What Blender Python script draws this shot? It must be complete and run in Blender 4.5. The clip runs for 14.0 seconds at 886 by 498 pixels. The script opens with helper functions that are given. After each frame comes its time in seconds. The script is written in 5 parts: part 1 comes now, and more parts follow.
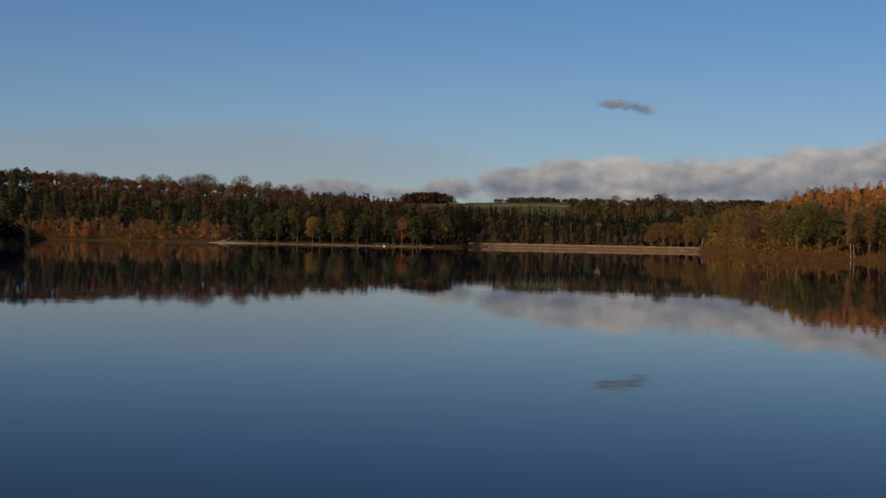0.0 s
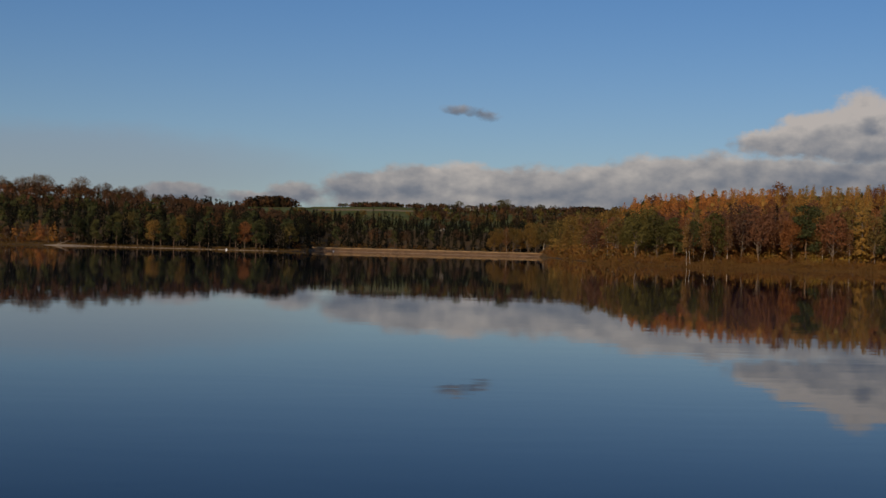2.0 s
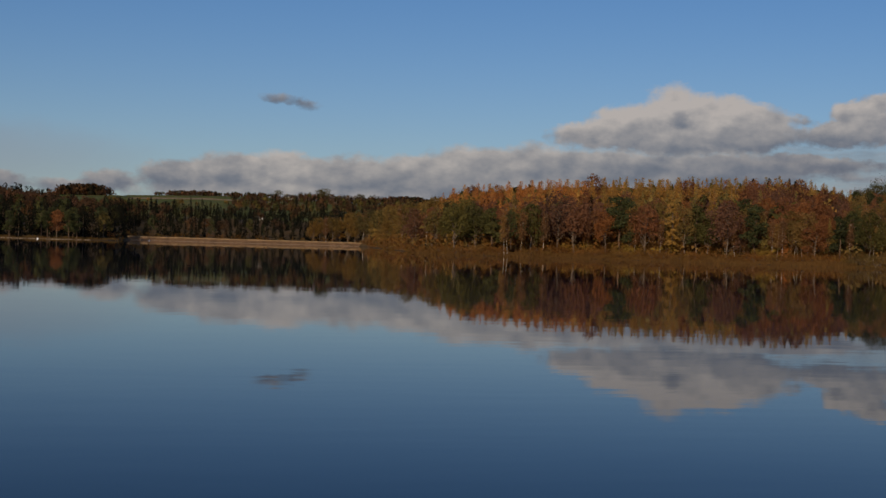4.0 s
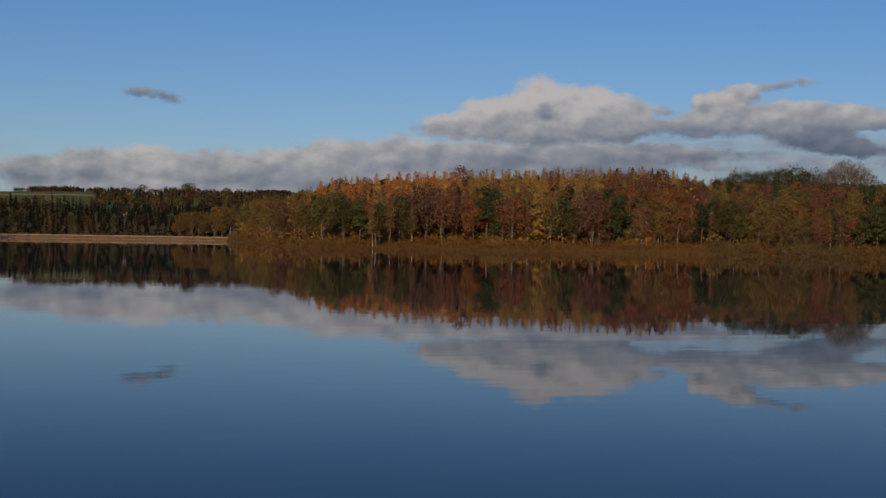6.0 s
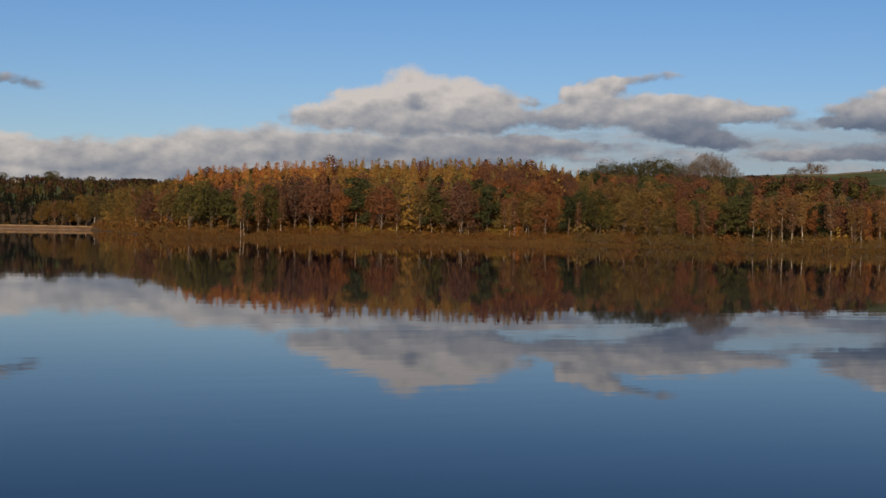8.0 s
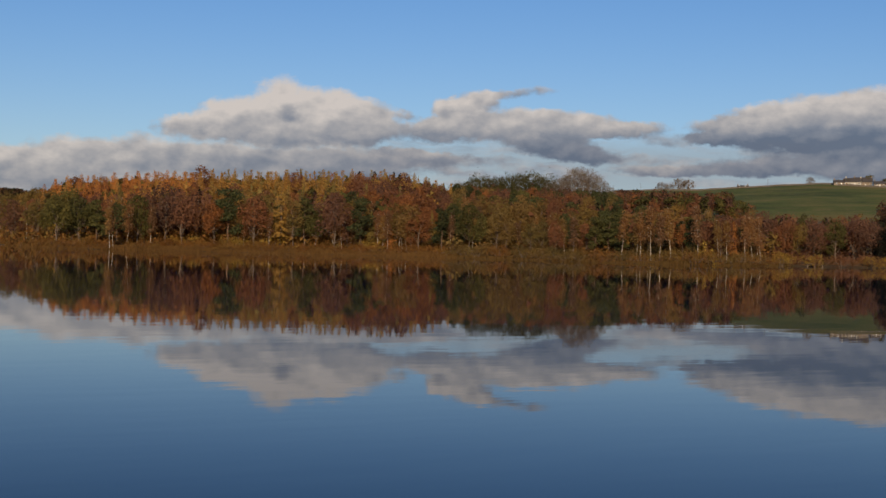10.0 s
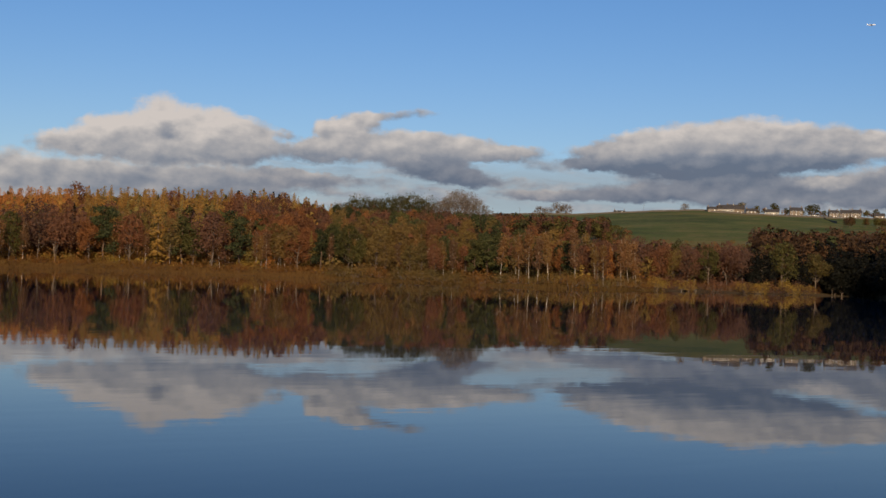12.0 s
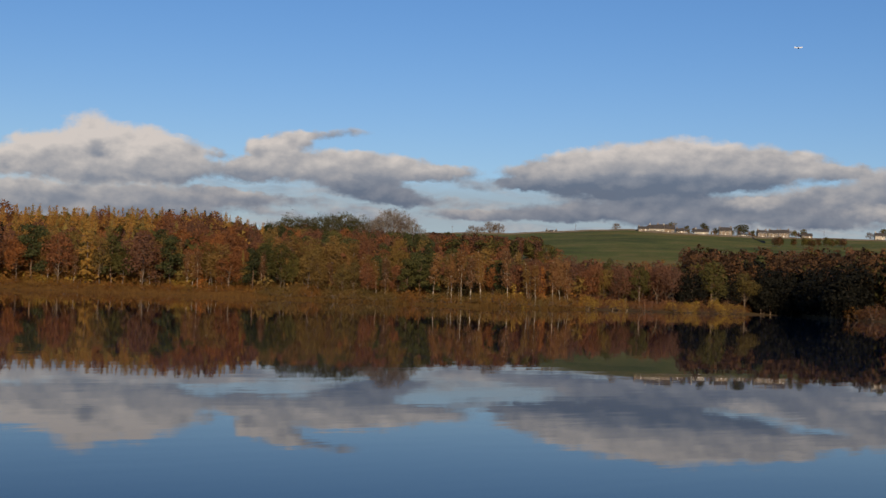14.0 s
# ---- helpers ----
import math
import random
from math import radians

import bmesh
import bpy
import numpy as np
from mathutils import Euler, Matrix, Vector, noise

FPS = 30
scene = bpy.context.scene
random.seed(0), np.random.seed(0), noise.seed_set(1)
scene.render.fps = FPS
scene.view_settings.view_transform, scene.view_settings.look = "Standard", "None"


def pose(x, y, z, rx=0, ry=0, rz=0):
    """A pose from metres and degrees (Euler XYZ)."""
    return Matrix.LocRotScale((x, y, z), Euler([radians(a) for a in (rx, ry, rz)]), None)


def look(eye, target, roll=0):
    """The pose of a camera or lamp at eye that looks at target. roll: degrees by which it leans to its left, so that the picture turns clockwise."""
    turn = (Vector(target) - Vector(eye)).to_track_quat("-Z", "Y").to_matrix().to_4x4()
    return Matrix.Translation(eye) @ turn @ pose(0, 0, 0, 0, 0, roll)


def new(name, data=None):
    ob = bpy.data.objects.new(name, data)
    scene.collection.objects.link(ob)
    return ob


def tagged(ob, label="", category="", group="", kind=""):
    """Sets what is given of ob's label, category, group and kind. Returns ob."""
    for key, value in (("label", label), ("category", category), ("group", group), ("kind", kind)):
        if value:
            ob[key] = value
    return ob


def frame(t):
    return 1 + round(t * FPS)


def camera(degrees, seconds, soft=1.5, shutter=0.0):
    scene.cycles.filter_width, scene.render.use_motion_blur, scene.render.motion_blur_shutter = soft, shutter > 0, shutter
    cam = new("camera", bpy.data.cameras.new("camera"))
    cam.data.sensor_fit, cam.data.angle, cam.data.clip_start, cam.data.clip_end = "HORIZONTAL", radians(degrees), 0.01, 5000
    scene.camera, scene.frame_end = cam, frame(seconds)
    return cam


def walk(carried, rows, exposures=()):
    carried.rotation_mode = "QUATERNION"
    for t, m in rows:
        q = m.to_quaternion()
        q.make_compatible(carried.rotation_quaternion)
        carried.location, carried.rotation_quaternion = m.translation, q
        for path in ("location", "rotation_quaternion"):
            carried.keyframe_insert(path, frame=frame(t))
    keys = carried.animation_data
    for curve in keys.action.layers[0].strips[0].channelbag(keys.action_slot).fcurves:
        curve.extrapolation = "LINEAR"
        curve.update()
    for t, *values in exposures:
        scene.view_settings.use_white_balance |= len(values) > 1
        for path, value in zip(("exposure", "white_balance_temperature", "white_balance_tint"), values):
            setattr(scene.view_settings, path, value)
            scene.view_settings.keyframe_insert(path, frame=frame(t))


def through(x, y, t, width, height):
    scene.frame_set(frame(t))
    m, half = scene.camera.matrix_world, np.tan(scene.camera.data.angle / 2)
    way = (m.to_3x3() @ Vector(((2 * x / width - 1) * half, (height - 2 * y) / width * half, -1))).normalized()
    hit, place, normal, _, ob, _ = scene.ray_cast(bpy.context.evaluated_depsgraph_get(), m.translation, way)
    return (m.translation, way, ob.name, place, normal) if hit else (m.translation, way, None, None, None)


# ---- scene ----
# Camera: it stands on the near bank, 3 m above the water, and turns from left to right.
EYE = (0.0, 0.0, 3.0)
cam = camera(34.28, 14.0, soft=1.5)
# seconds, heading to the right of north, tilt up, lean (degrees)
TURNS = [
    (0.0, 0.000, -0.305, 1.192),
    (0.5, 1.146, -0.245, 1.545),
    (1.0, 3.135, -0.147, 1.548),
    (1.5, 4.749, -0.057, 1.353),
    (2.0, 6.216, 0.026, 1.556),
    (2.5, 8.052, -0.043, 1.686),
    (3.0, 9.978, -0.049, 1.549),
    (3.5, 11.783, -0.109, 1.653),
    (6.0, 18.658, -0.375, 0.897),
    (6.5, 19.864, -0.377, 0.757),
    (7.0, 21.294, -0.404, 0.917),
    (7.5, 22.549, -0.478, 1.243),
    (8.0, 23.871, -0.691, 1.039),
    (10.5, 30.147, 0.232, 1.618),
    (11.0, 31.377, 0.503, 1.866),
    (11.5, 32.569, 0.709, 2.062),
    (12.0, 33.698, 0.906, 2.044),
    (12.5, 34.705, 1.146, 1.899),
    (13.0, 35.539, 1.342, 1.829),
    (13.5, 36.107, 1.547, 1.952),
    (14.0, 36.356, 1.770, 2.034),
]


def heading_pose(yaw, tilt, lean):
    a, e = radians(yaw), radians(tilt)
    far = (EYE[0] + 100 * math.sin(a) * math.cos(e), EYE[1] + 100 * math.cos(a) * math.cos(e), EYE[2] + 100 * math.sin(e))
    return look(EYE, far, lean)


walk(cam, [(t, heading_pose(y, p, l)) for t, y, p, l in TURNS],
     [(0, -0.22, 6500, 10), (3.5, -0.31, 6500, 10), (6.0, -0.22, 6150, 10), (6.5, -0.2, 6270, 10), (7.0, -0.16, 6400, 10), (7.5, -0.13, 6460, 10), (8.0, 0.1, 6520, 10), (10.5, 0.15, 6580, 10), (14, 0.2, 6600, 10)])


# ---- world, sun ----
SUN_AZ, SUN_EL = -150.0, 20.0          # low autumn sun, behind and to the left
SKY, CLOUD = 0.1, 5.6
AIR_LOW, AIR_HIGH = (0.50, 0.58, 0.74), (0.38, 0.55, 0.775)   # the clear blue of this air after rain, near the hills and higher up


class Net:
    """Short hand for shader nodes."""

    def __init__(self, tree):
        self.t = tree
        tree.nodes.clear()

    def add(self, kind, **sets):
        n = self.t.nodes.new(kind)
        for k, v in sets.items():
            setattr(n, k, v)
        return n

    def put(self, socket, v):
        if isinstance(v, bpy.types.NodeSocket):
            self.t.links.new(v, socket)
        elif v is not None:
            socket.default_value = v

    def math(self, op, a, b=None, c=None, clamp=False):
        n = self.add("ShaderNodeMath", operation=op, use_clamp=clamp)
        for s, v in zip(n.inputs, (a, b, c)):
            self.put(s, v)
        return n.outputs[0]

    def vec(self, op, a, b=None):
        n = self.add("ShaderNodeVectorMath", operation=op)
        self.put(n.inputs[0], a)
        self.put(n.inputs[1], b)
        return n.outputs["Value"] if op in ("DOT_PRODUCT", "LENGTH") else n.outputs["Vector"]

    def xyz(self, x, y, z):
        n = self.add("ShaderNodeCombineXYZ")
        for s, v in zip(n.inputs, (x, y, z)):
            self.put(s, v)
        return n.outputs[0]

    def noise(self, vector, scale, detail=4.0, rough=0.55, out="Fac"):
        n = self.add("ShaderNodeTexNoise")
        self.put(n.inputs["Vector"], vector)
        n.inputs["Scale"].default_value, n.inputs["Detail"].default_value = scale, detail
        n.inputs["Roughness"].default_value = rough
        return n.outputs[out]

    def ramp(self, fac, stops, mode="LINEAR"):
        n = self.add("ShaderNodeValToRGB")
        n.color_ramp.interpolation = mode
        el = n.color_ramp.elements
        while len(el) < len(stops):
            el.new(0.5)
        for e, (p, c) in zip(el, stops):
            e.position, e.color = p, (*c, 1)
        self.put(n.inputs[0], fac)
        return n.outputs[0]

    def mix(self, fac, a, b, blend="MIX"):
        n = self.add("ShaderNodeMix", data_type="RGBA", blend_type=blend)
        self.put(n.inputs[0], fac)
        self.put(n.inputs[6], (*a, 1) if isinstance(a, tuple) else a)
        self.put(n.inputs[7], (*b, 1) if isinstance(b, tuple) else b)
        return n.outputs[2]

    def smooth(self, v, lo, hi):
        n = self.add("ShaderNodeMapRange", interpolation_type="SMOOTHSTEP")
        for s, q in zip(n.inputs, (v, lo, hi, 0.0, 1.0)):
            self.put(s, q)
        return n.outputs[0]


# Cloud banks of this sky: heading, height, half width, half height (degrees), brightness
CLOUD_BANK = [(7, 1.75, 6, .38, .62), (17, 2.2, 6, .5, .6), (-4.3, 1.95, 1.4, .42, .5), (-1.4, 1.8, 1.4, .3, .5), (0.1, 2.1, 1.1, .42, .5), (2.8, 2.4, 1.6, .6, .5),
              (4.7, 2.6, 1.7, .75, .58), (6.9, 2.6, 1.6, .88, .8), (9.3, 2.55, 2.2, .85, .55), (12, 2.6, 2.4, .9, .6),
              (14.6, 2.9, 2.4, 1.0, .65), (17.8, 3.1, 3.2, .95, .55), (21.5, 3.1, 3.4, .9, .45), (25, 3.2, 3, .75, .4), (28, 3.4, 1.8, .35, .4)]
CLOUD_HEAP = [(19.2, 4.5, 1.5, .45, .75), (20.8, 4.95, 1.6, .8, .9), (22.5, 5.45, 1.3, .98, .92), (24.3, 5.2, 1.5, .93, .9),
              (25.8, 4.95, 1.3, .8, .7), (22.5, 4.3, 3.0, .40, .55), (25.2, 4.3, 1.7, .38, .5), (22.8, 5.2, .5, .35, .25), (27.0, 5.2, .8, .2, .6)]
CLOUD_RAGGED = [(28.3, 4.6, 1.4, .45, .55), (29.8, 4.85, 1.5, .65, .7), (29.5, 5.45, 1.0, .5, .75), (30.4, 5.85, 1.0, .42, .75), (31.2, 6.1, .9, .24, .65), (32.3, 6.2, 1.2, .2, .6), (31.9, 4.8, 1.8, .7, .65),
                (34.0, 4.95, 2.0, .5, .68), (36.2, 4.8, 1.6, .36, .6), (33.2, 4.15, 1.8, .5, .2), (34.5, 3.75, 1.3, .35, .15), (27.8, 3.55, 1.8, .28, .4),
                (30.6, 3.45, 1.3, .24, .5), (29.2, 3.05, 1.6, .22, .55), (36.2, 3.6, 1.7, .24, .6), (32.2, 3.15, 1.6, .22, .55), (37.8, 4.35, 1.2, .24, .5)]
CLOUD_BROAD = [(40.2, 4.9, 1.5, .45, .6), (41.8, 5.25, 1.6, .62, .75), (43.4, 5.5, 1.7, .75, .7), (45.8, 5.6, 2.3, .82, .74), (48.2, 5.45, 2.0, .78, .66), (50.2, 5.3, 1.7, .6, .65),
               (39.5, 4.5, 1.3, .25, .25), (42, 4.5, 2.5, .48, .08), (44.8, 4.4, 2.6, .6, .0), (47.6, 4.75, 2.2, .4, .15), (51.6, 5.2, 1.0, .3, .6)]
CLOUD_LOW = [(46, 3.75, 5.5, .4, .2), (51.5, 3.95, 3, .6, .42), (38, 3.2, 2.3, .25, .4), (41.5, 3.4, 2.5, .35, .3), (45.5, 3.3, 3, .45, .28), (48.6, 3.85, 1.0, .25, .9), (50.5, 3.4, 3, .45, .3), (51.5, 4.1, 1.5, .35, .3),
             (53.4, 4.7, 1.6, .65, .5), (53, 3.65, 1.6, .32, .9), (58, 4.2, 3, .8, .6), (66, 3.6, 5, .8, .6)]
CLOUD_WISP = [(6.7, 5.62, .75, .245, .38), (7.3, 5.5, .75, .245, .34), (7.9, 5.32, .55, .23, .34), (-22, 2.2, 4, .5, .6), (-34, 3.0, 5, .8, .6), (78, 4.2, 6, .9, .6)]


def build_sky():
    world = bpy.data.worlds.new("autumn_sky")
    scene.world = world
    world.use_nodes = True
    n = Net(world.node_tree)
    sky = n.add("ShaderNodeTexSky", sky_type="NISHITA", sun_disc=False)
    sky.sun_elevation, sky.sun_rotation = radians(SUN_EL + 5), radians(SUN_AZ)
    sky.altitude, sky.air_density, sky.dust_density, sky.ozone_density = 100, 1.0, 0.3, 2.5
    d = n.vec("NORMALIZE", n.add("ShaderNodeTexCoord").outputs["Generated"])
    sep = n.add("ShaderNodeSeparateXYZ")
    n.put(sep.inputs[0], d)
    u = n.math("MULTIPLY", n.math("ARCTAN2", sep.outputs[0], sep.outputs[1]), 57.29578)
    v = n.math("MULTIPLY", n.math("ARCSINE", sep.outputs[2]), 57.29578)
    p = n.xyz(u, n.math("MULTIPLY", v, 1.5), 0.0)
    w1 = n.vec("SUBTRACT", n.noise(p, 0.5, 2, .5, "Color"), (0.5, 0.5, 0.5))
    w2 = n.vec("SUBTRACT", n.noise(p, 1.6, 4, .55, "Color"), (0.5, 0.5, 0.5))
    q = n.xyz(u, v, 0.0)
    q = n.vec("ADD", q, n.vec("MULTIPLY", w1, (1.6, 0.5, 0)))
    q = n.vec("ADD", q, n.vec("MULTIPLY", w2, (0.7, 0.36, 0)))
    w3 = n.vec("SUBTRACT", n.noise(p, 4.5, 3, .6, "Color"), (0.5, 0.5, 0.5))
    q = n.vec("ADD", q, n.vec("MULTIPLY", w3, (0.3, 0.16, 0)))
    wsum, bsum = None, None
    for cu, cv, ru, rv, b in CLOUD_BANK + CLOUD_HEAP + CLOUD_RAGGED + CLOUD_BROAD + CLOUD_LOW + CLOUD_WISP:
        o = n.vec("MULTIPLY", n.vec("SUBTRACT", q, (cu, cv, 0)), (1 / ru, 1 / rv, 0))
        f = n.math("SUBTRACT", 1.0, n.vec("DOT_PRODUCT", o, o))
        rise = n.vec("DOT_PRODUCT", o, (0, 0.3, 0))      # lit tops, grey undersides
        w = n.math("POWER", n.math("MAXIMUM", n.math("ADD", f, 0.8), 0.0), 2.0)
        if rv < .25:
            w = n.math("MULTIPLY", w, 0.27)      # thin torn scraps
        wsum = w if wsum is None else n.math("ADD", wsum, w)
        bsum = n.math("MULTIPLY_ADD", w, n.math("ADD", rise, b), 0.0 if bsum is None else bsum)
    fine = n.math("SUBTRACT", n.noise(p, 1.4, 8, .58), 0.5)
    dens = n.math("MULTIPLY_ADD", fine, 1.3, n.math("SUBTRACT", n.math("SQRT", wsum), 0.85))
    alpha = n.math("MULTIPLY", n.smooth(dens, -0.5, 0.5), 0.95)
    # relief: the side of each billow towards the sun is brighter
    lit = n.math("SUBTRACT", n.noise(p, 0.8, 5, .5), n.noise(n.vec("ADD", p, (-0.28, 0.42, 0)), 0.8, 5, .5))
    tone = n.math("DIVIDE", bsum, n.math("ADD", wsum, 0.05))
    tone = n.math("MULTIPLY_ADD", lit, 0.8, tone)
    tone = n.math("MULTIPLY_ADD", n.math("SUBTRACT", n.noise(p, 2.2, 5, .55), 0.5), 0.15, tone)
    cloud = n.ramp(tone, [(0.0, (.19, .235, .33)), (0.35, (.35, .375, .445)), (0.65, (.60, .575, .585)), (0.88, (.86, .79, .745)), (1.0, (1.0, .90, .83))])
    cloud = n.vec("MULTIPLY", cloud, (CLOUD, CLOUD, CLOUD))
    air = n.mix(n.smooth(v, 1.5, 13.0), AIR_LOW, AIR_HIGH)
    air = n.mix(n.smooth(v, 14.0, 40.0), air, (0.85, 0.85, 0.85))     # unseen sky overhead made brighter and neutral, as fill for the shadows
    clear = n.vec("MULTIPLY", sky.outputs[0], air)
    # a thin veil of haze over the western hills
    o = n.vec("MULTIPLY", n.vec("SUBTRACT", q, (-9.0, 3.0, 0)), (1 / 13, 1 / 1.9, 0))
    veil = n.math("MULTIPLY", n.smooth(n.vec("DOT_PRODUCT", o, o), 1.0, 0.0), 0.4)
    clear = n.mix(veil, clear, (3.0, 3.0, 3.45))
    o = n.vec("MULTIPLY", n.vec("SUBTRACT", q, (42.0, 3.1, 0)), (1 / 26, 1 / 1.7, 0))
    veil = n.math("MULTIPLY", n.smooth(n.vec("DOT_PRODUCT", o, o), 1.0, 0.0), 0.75)
    clear = n.mix(veil, clear, (2.75, 3.2, 3.65))
    # thin streaks low in the sky among the larger clouds
    streak = n.noise(n.vec("MULTIPLY", n.vec("ADD", p, n.vec("MULTIPLY", w1, (2.0, 1.0, 0))), (0.3, 1.25, 1)), 1.15, 6, .58)
    band = n.math("MULTIPLY", n.smooth(v, 5.0, 3.6), n.smooth(u, 21.0, 29.0))
    thin = n.math("MULTIPLY", n.math("MULTIPLY", n.smooth(streak, .40, .68), band), 0.8)
    clear = n.mix(thin, clear, n.vec("MULTIPLY", n.ramp(n.noise(p, 1.1, 4), [(.35, (.40, .44, .52)), (.65, (.70, .68, .69))]), (CLOUD, CLOUD, CLOUD)))
    col = n.mix(alpha, clear, cloud)
    bg = n.add("ShaderNodeBackground")
    n.put(bg.inputs[0], col)
    bg.inputs[1].default_value = SKY
    out = n.add("ShaderNodeOutputWorld")
    n.put(out.inputs[0], bg.outputs[0])


build_sky()
sun = new("sun", bpy.data.lights.new("sun", "SUN"))
sun.data.energy, sun.data.angle, sun.data.color = 4.0, radians(0.6), (1.0, 0.77, 0.52)
a, e = radians(SUN_AZ), radians(SUN_EL)
sun.matrix_world = look((math.sin(a) * math.cos(e) * 500, math.cos(a) * math.cos(e) * 500, math.sin(e) * 500), (0, 0, 0))


# ---- materials ----
def material(name, rough=0.85, spec=0.3):
    m = bpy.data.materials.new(name)
    m.use_nodes = True
    n = Net(m.node_tree)
    bsdf = n.add("ShaderNodeBsdfPrincipled")
    bsdf.inputs["Roughness"].default_value = rough
    bsdf.inputs["Specular IOR Level"].default_value = spec
    out = n.add("ShaderNodeOutputMaterial")
    n.put(out.inputs[0], bsdf.outputs[0])
    return m, n, bsdf, out


def bumped(n, bsdf, height, strength=0.5, distance=0.05):
    b = n.add("ShaderNodeBump")
    b.inputs["Strength"].default_value, b.inputs["Distance"].default_value = strength, distance
    n.put(b.inputs["Height"], height)
    n.put(bsdf.inputs["Normal"], b.outputs[0])


def leaf_material(name, stops, through=0.5, patch=0.14):
    """Foliage: hue by tree, lightness a little by clump and by patches in the crown."""
    m, n, bsdf, out = material(name, 0.75, 0.12)
    tree = n.add("ShaderNodeAttribute", attribute_name="tint").outputs["Fac"]
    pick = n.math("FRACT", n.math("ADD", tree, n.add("ShaderNodeObjectInfo").outputs["Random"]))
    geo = n.add("ShaderNodeNewGeometry")
    clump = geo.outputs["Random Per Island"]
    patches = n.noise(geo.outputs["Position"], 0.55, 4)
    hue = n.math("ADD", pick, n.math("MULTIPLY_ADD", clump, 0.2, n.math("MULTIPLY_ADD", patches, 0.6, -0.4)), clamp=True)
    col = n.ramp(hue, stops)
    own = n.math("FRACT", n.math("MULTIPLY", pick, 7.31))
    bright = n.math("ADD", n.math("MULTIPLY_ADD", clump, 0.26, n.math("MULTIPLY_ADD", own, 0.36, 0.9)), n.math("MULTIPLY", n.math("SUBTRACT", patches, 0.5), patch * 5))
    col = n.mix(1.0, col, n.xyz(bright, bright, bright), "MULTIPLY")
    n.put(bsdf.inputs["Base Color"], col)
    tr = n.add("ShaderNodeBsdfTranslucent")
    n.put(tr.inputs[0], col)
    mx = n.add("ShaderNodeMixShader")
    mx.inputs[0].default_value = through
    n.put(mx.inputs[1], bsdf.outputs[0])
    n.put(mx.inputs[2], tr.outputs[0])
    n.put(out.inputs[0], mx.outputs[0])
    return m


def bark_material(name, light, dark, scale=3.0):
    m, n, bsdf, out = material(name, 0.9, 0.2)
    pos = n.add("ShaderNodeNewGeometry").outputs["Position"]
    v = n.noise(n.vec("MULTIPLY", pos, (1, 1, 0.6)), scale, 5)
    n.put(bsdf.inputs["Base Color"], n.ramp(v, [(0.36, dark), (0.6, light)]))
    bumped(n, bsdf, v, 0.6, 0.03)
    return m


LARCH = leaf_material("larch_needles", [(0, (.285, .148, .039)), (.4, (.343, .188, .047)), (.75, (.295, .188, .049)), (1, (.180, .148, .047))])
LARCH_RED = leaf_material("orange_larch_needles", [(0, (.364, .146, .045)), (.5, (.423, .181, .047)), (1, (.385, .210, .053))])
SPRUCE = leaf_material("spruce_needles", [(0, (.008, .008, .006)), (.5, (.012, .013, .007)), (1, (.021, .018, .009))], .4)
PINE = leaf_material("pine_needles", [(0, (.039, .044, .019)), (.5, (.055, .061, .023)), (1, (.083, .077, .025))], .4)
BEECH = leaf_material("beech_leaves", [(0, (.144, .068, .040)), (.4, (.181, .079, .040)), (.75, (.226, .095, .037)), (1, (.262, .108, .037))])
BIRCH = leaf_material("birch_leaves", [(0, (.148, .085, .046)), (.4, (.199, .101, .042)), (.7, (.221, .120, .042)), (1, (.192, .127, .044))])
OAK = leaf_material("oak_leaves", [(0, (.120, .093, .031)), (.5, (.159, .108, .032)), (1, (.211, .121, .033))])
ASH = leaf_material("olive_ash_leaves", [(0, (.073, .070, .024)), (.5, (.106, .092, .028)), (1, (.147, .113, .030))])
PALE_ASH = leaf_material("tan_ash_leaves", [(0, (.132, .098, .034)), (.5, (.178, .119, .038)), (1, (.201, .119, .040))])
COPPER = leaf_material("purple_brown_beech_leaves", [(0, (.122, .067, .045)), (.6, (.159, .076, .043)), (1, (.201, .091, .040))])
SHRUB = leaf_material("willow_leaves", [(0, (.187, .088, .026)), (.5, (.235, .107, .028)), (1, (.196, .120, .032))])
GOLD = leaf_material("yellow_willow_leaves", [(0, (.32, .205, .040)), (.5, (.37, .24, .046)), (1, (.29, .20, .044))])
# russet darkened in the leaf colour for a hillside in part shade
SHADED_RUSSET = leaf_material("shade_darkened_russet_leaves", [(0, (.072, .044, .026)), (.5, (.101, .055, .027)), (1, (.137, .068, .028))])
OLD_OAK = leaf_material("thin_olive_oak_leaves", [(0, (.058, .056, .024)), (1, (.095, .082, .030))])
# near-black leaf colour carries the shade of the cove and the headland
SHADED_HOLLY = leaf_material("shade_black_evergreen_leaves", [(0, (.005, .0052, .0035)), (1, (.008, .008, .005))], .05)
REED = leaf_material("reed_blades", [(0, (.109, .059, .019)), (.5, (.132, .071, .021)), (1, (.099, .066, .021))])
TWIG = leaf_material("bare_twigs", [(0, (.15, .12, .09)), (1, (.20, .16, .115))], .35)
BARK = bark_material("brown_bark", (.20, .15, .11), (.07, .052, .04))
PINE_BARK = bark_material("pine_bark", (.17, .11, .07), (.07, .048, .036))
BIRCH_BARK = bark_material("birch_bark", (.64, .56, .46), (.22, .18, .14), 1.4)


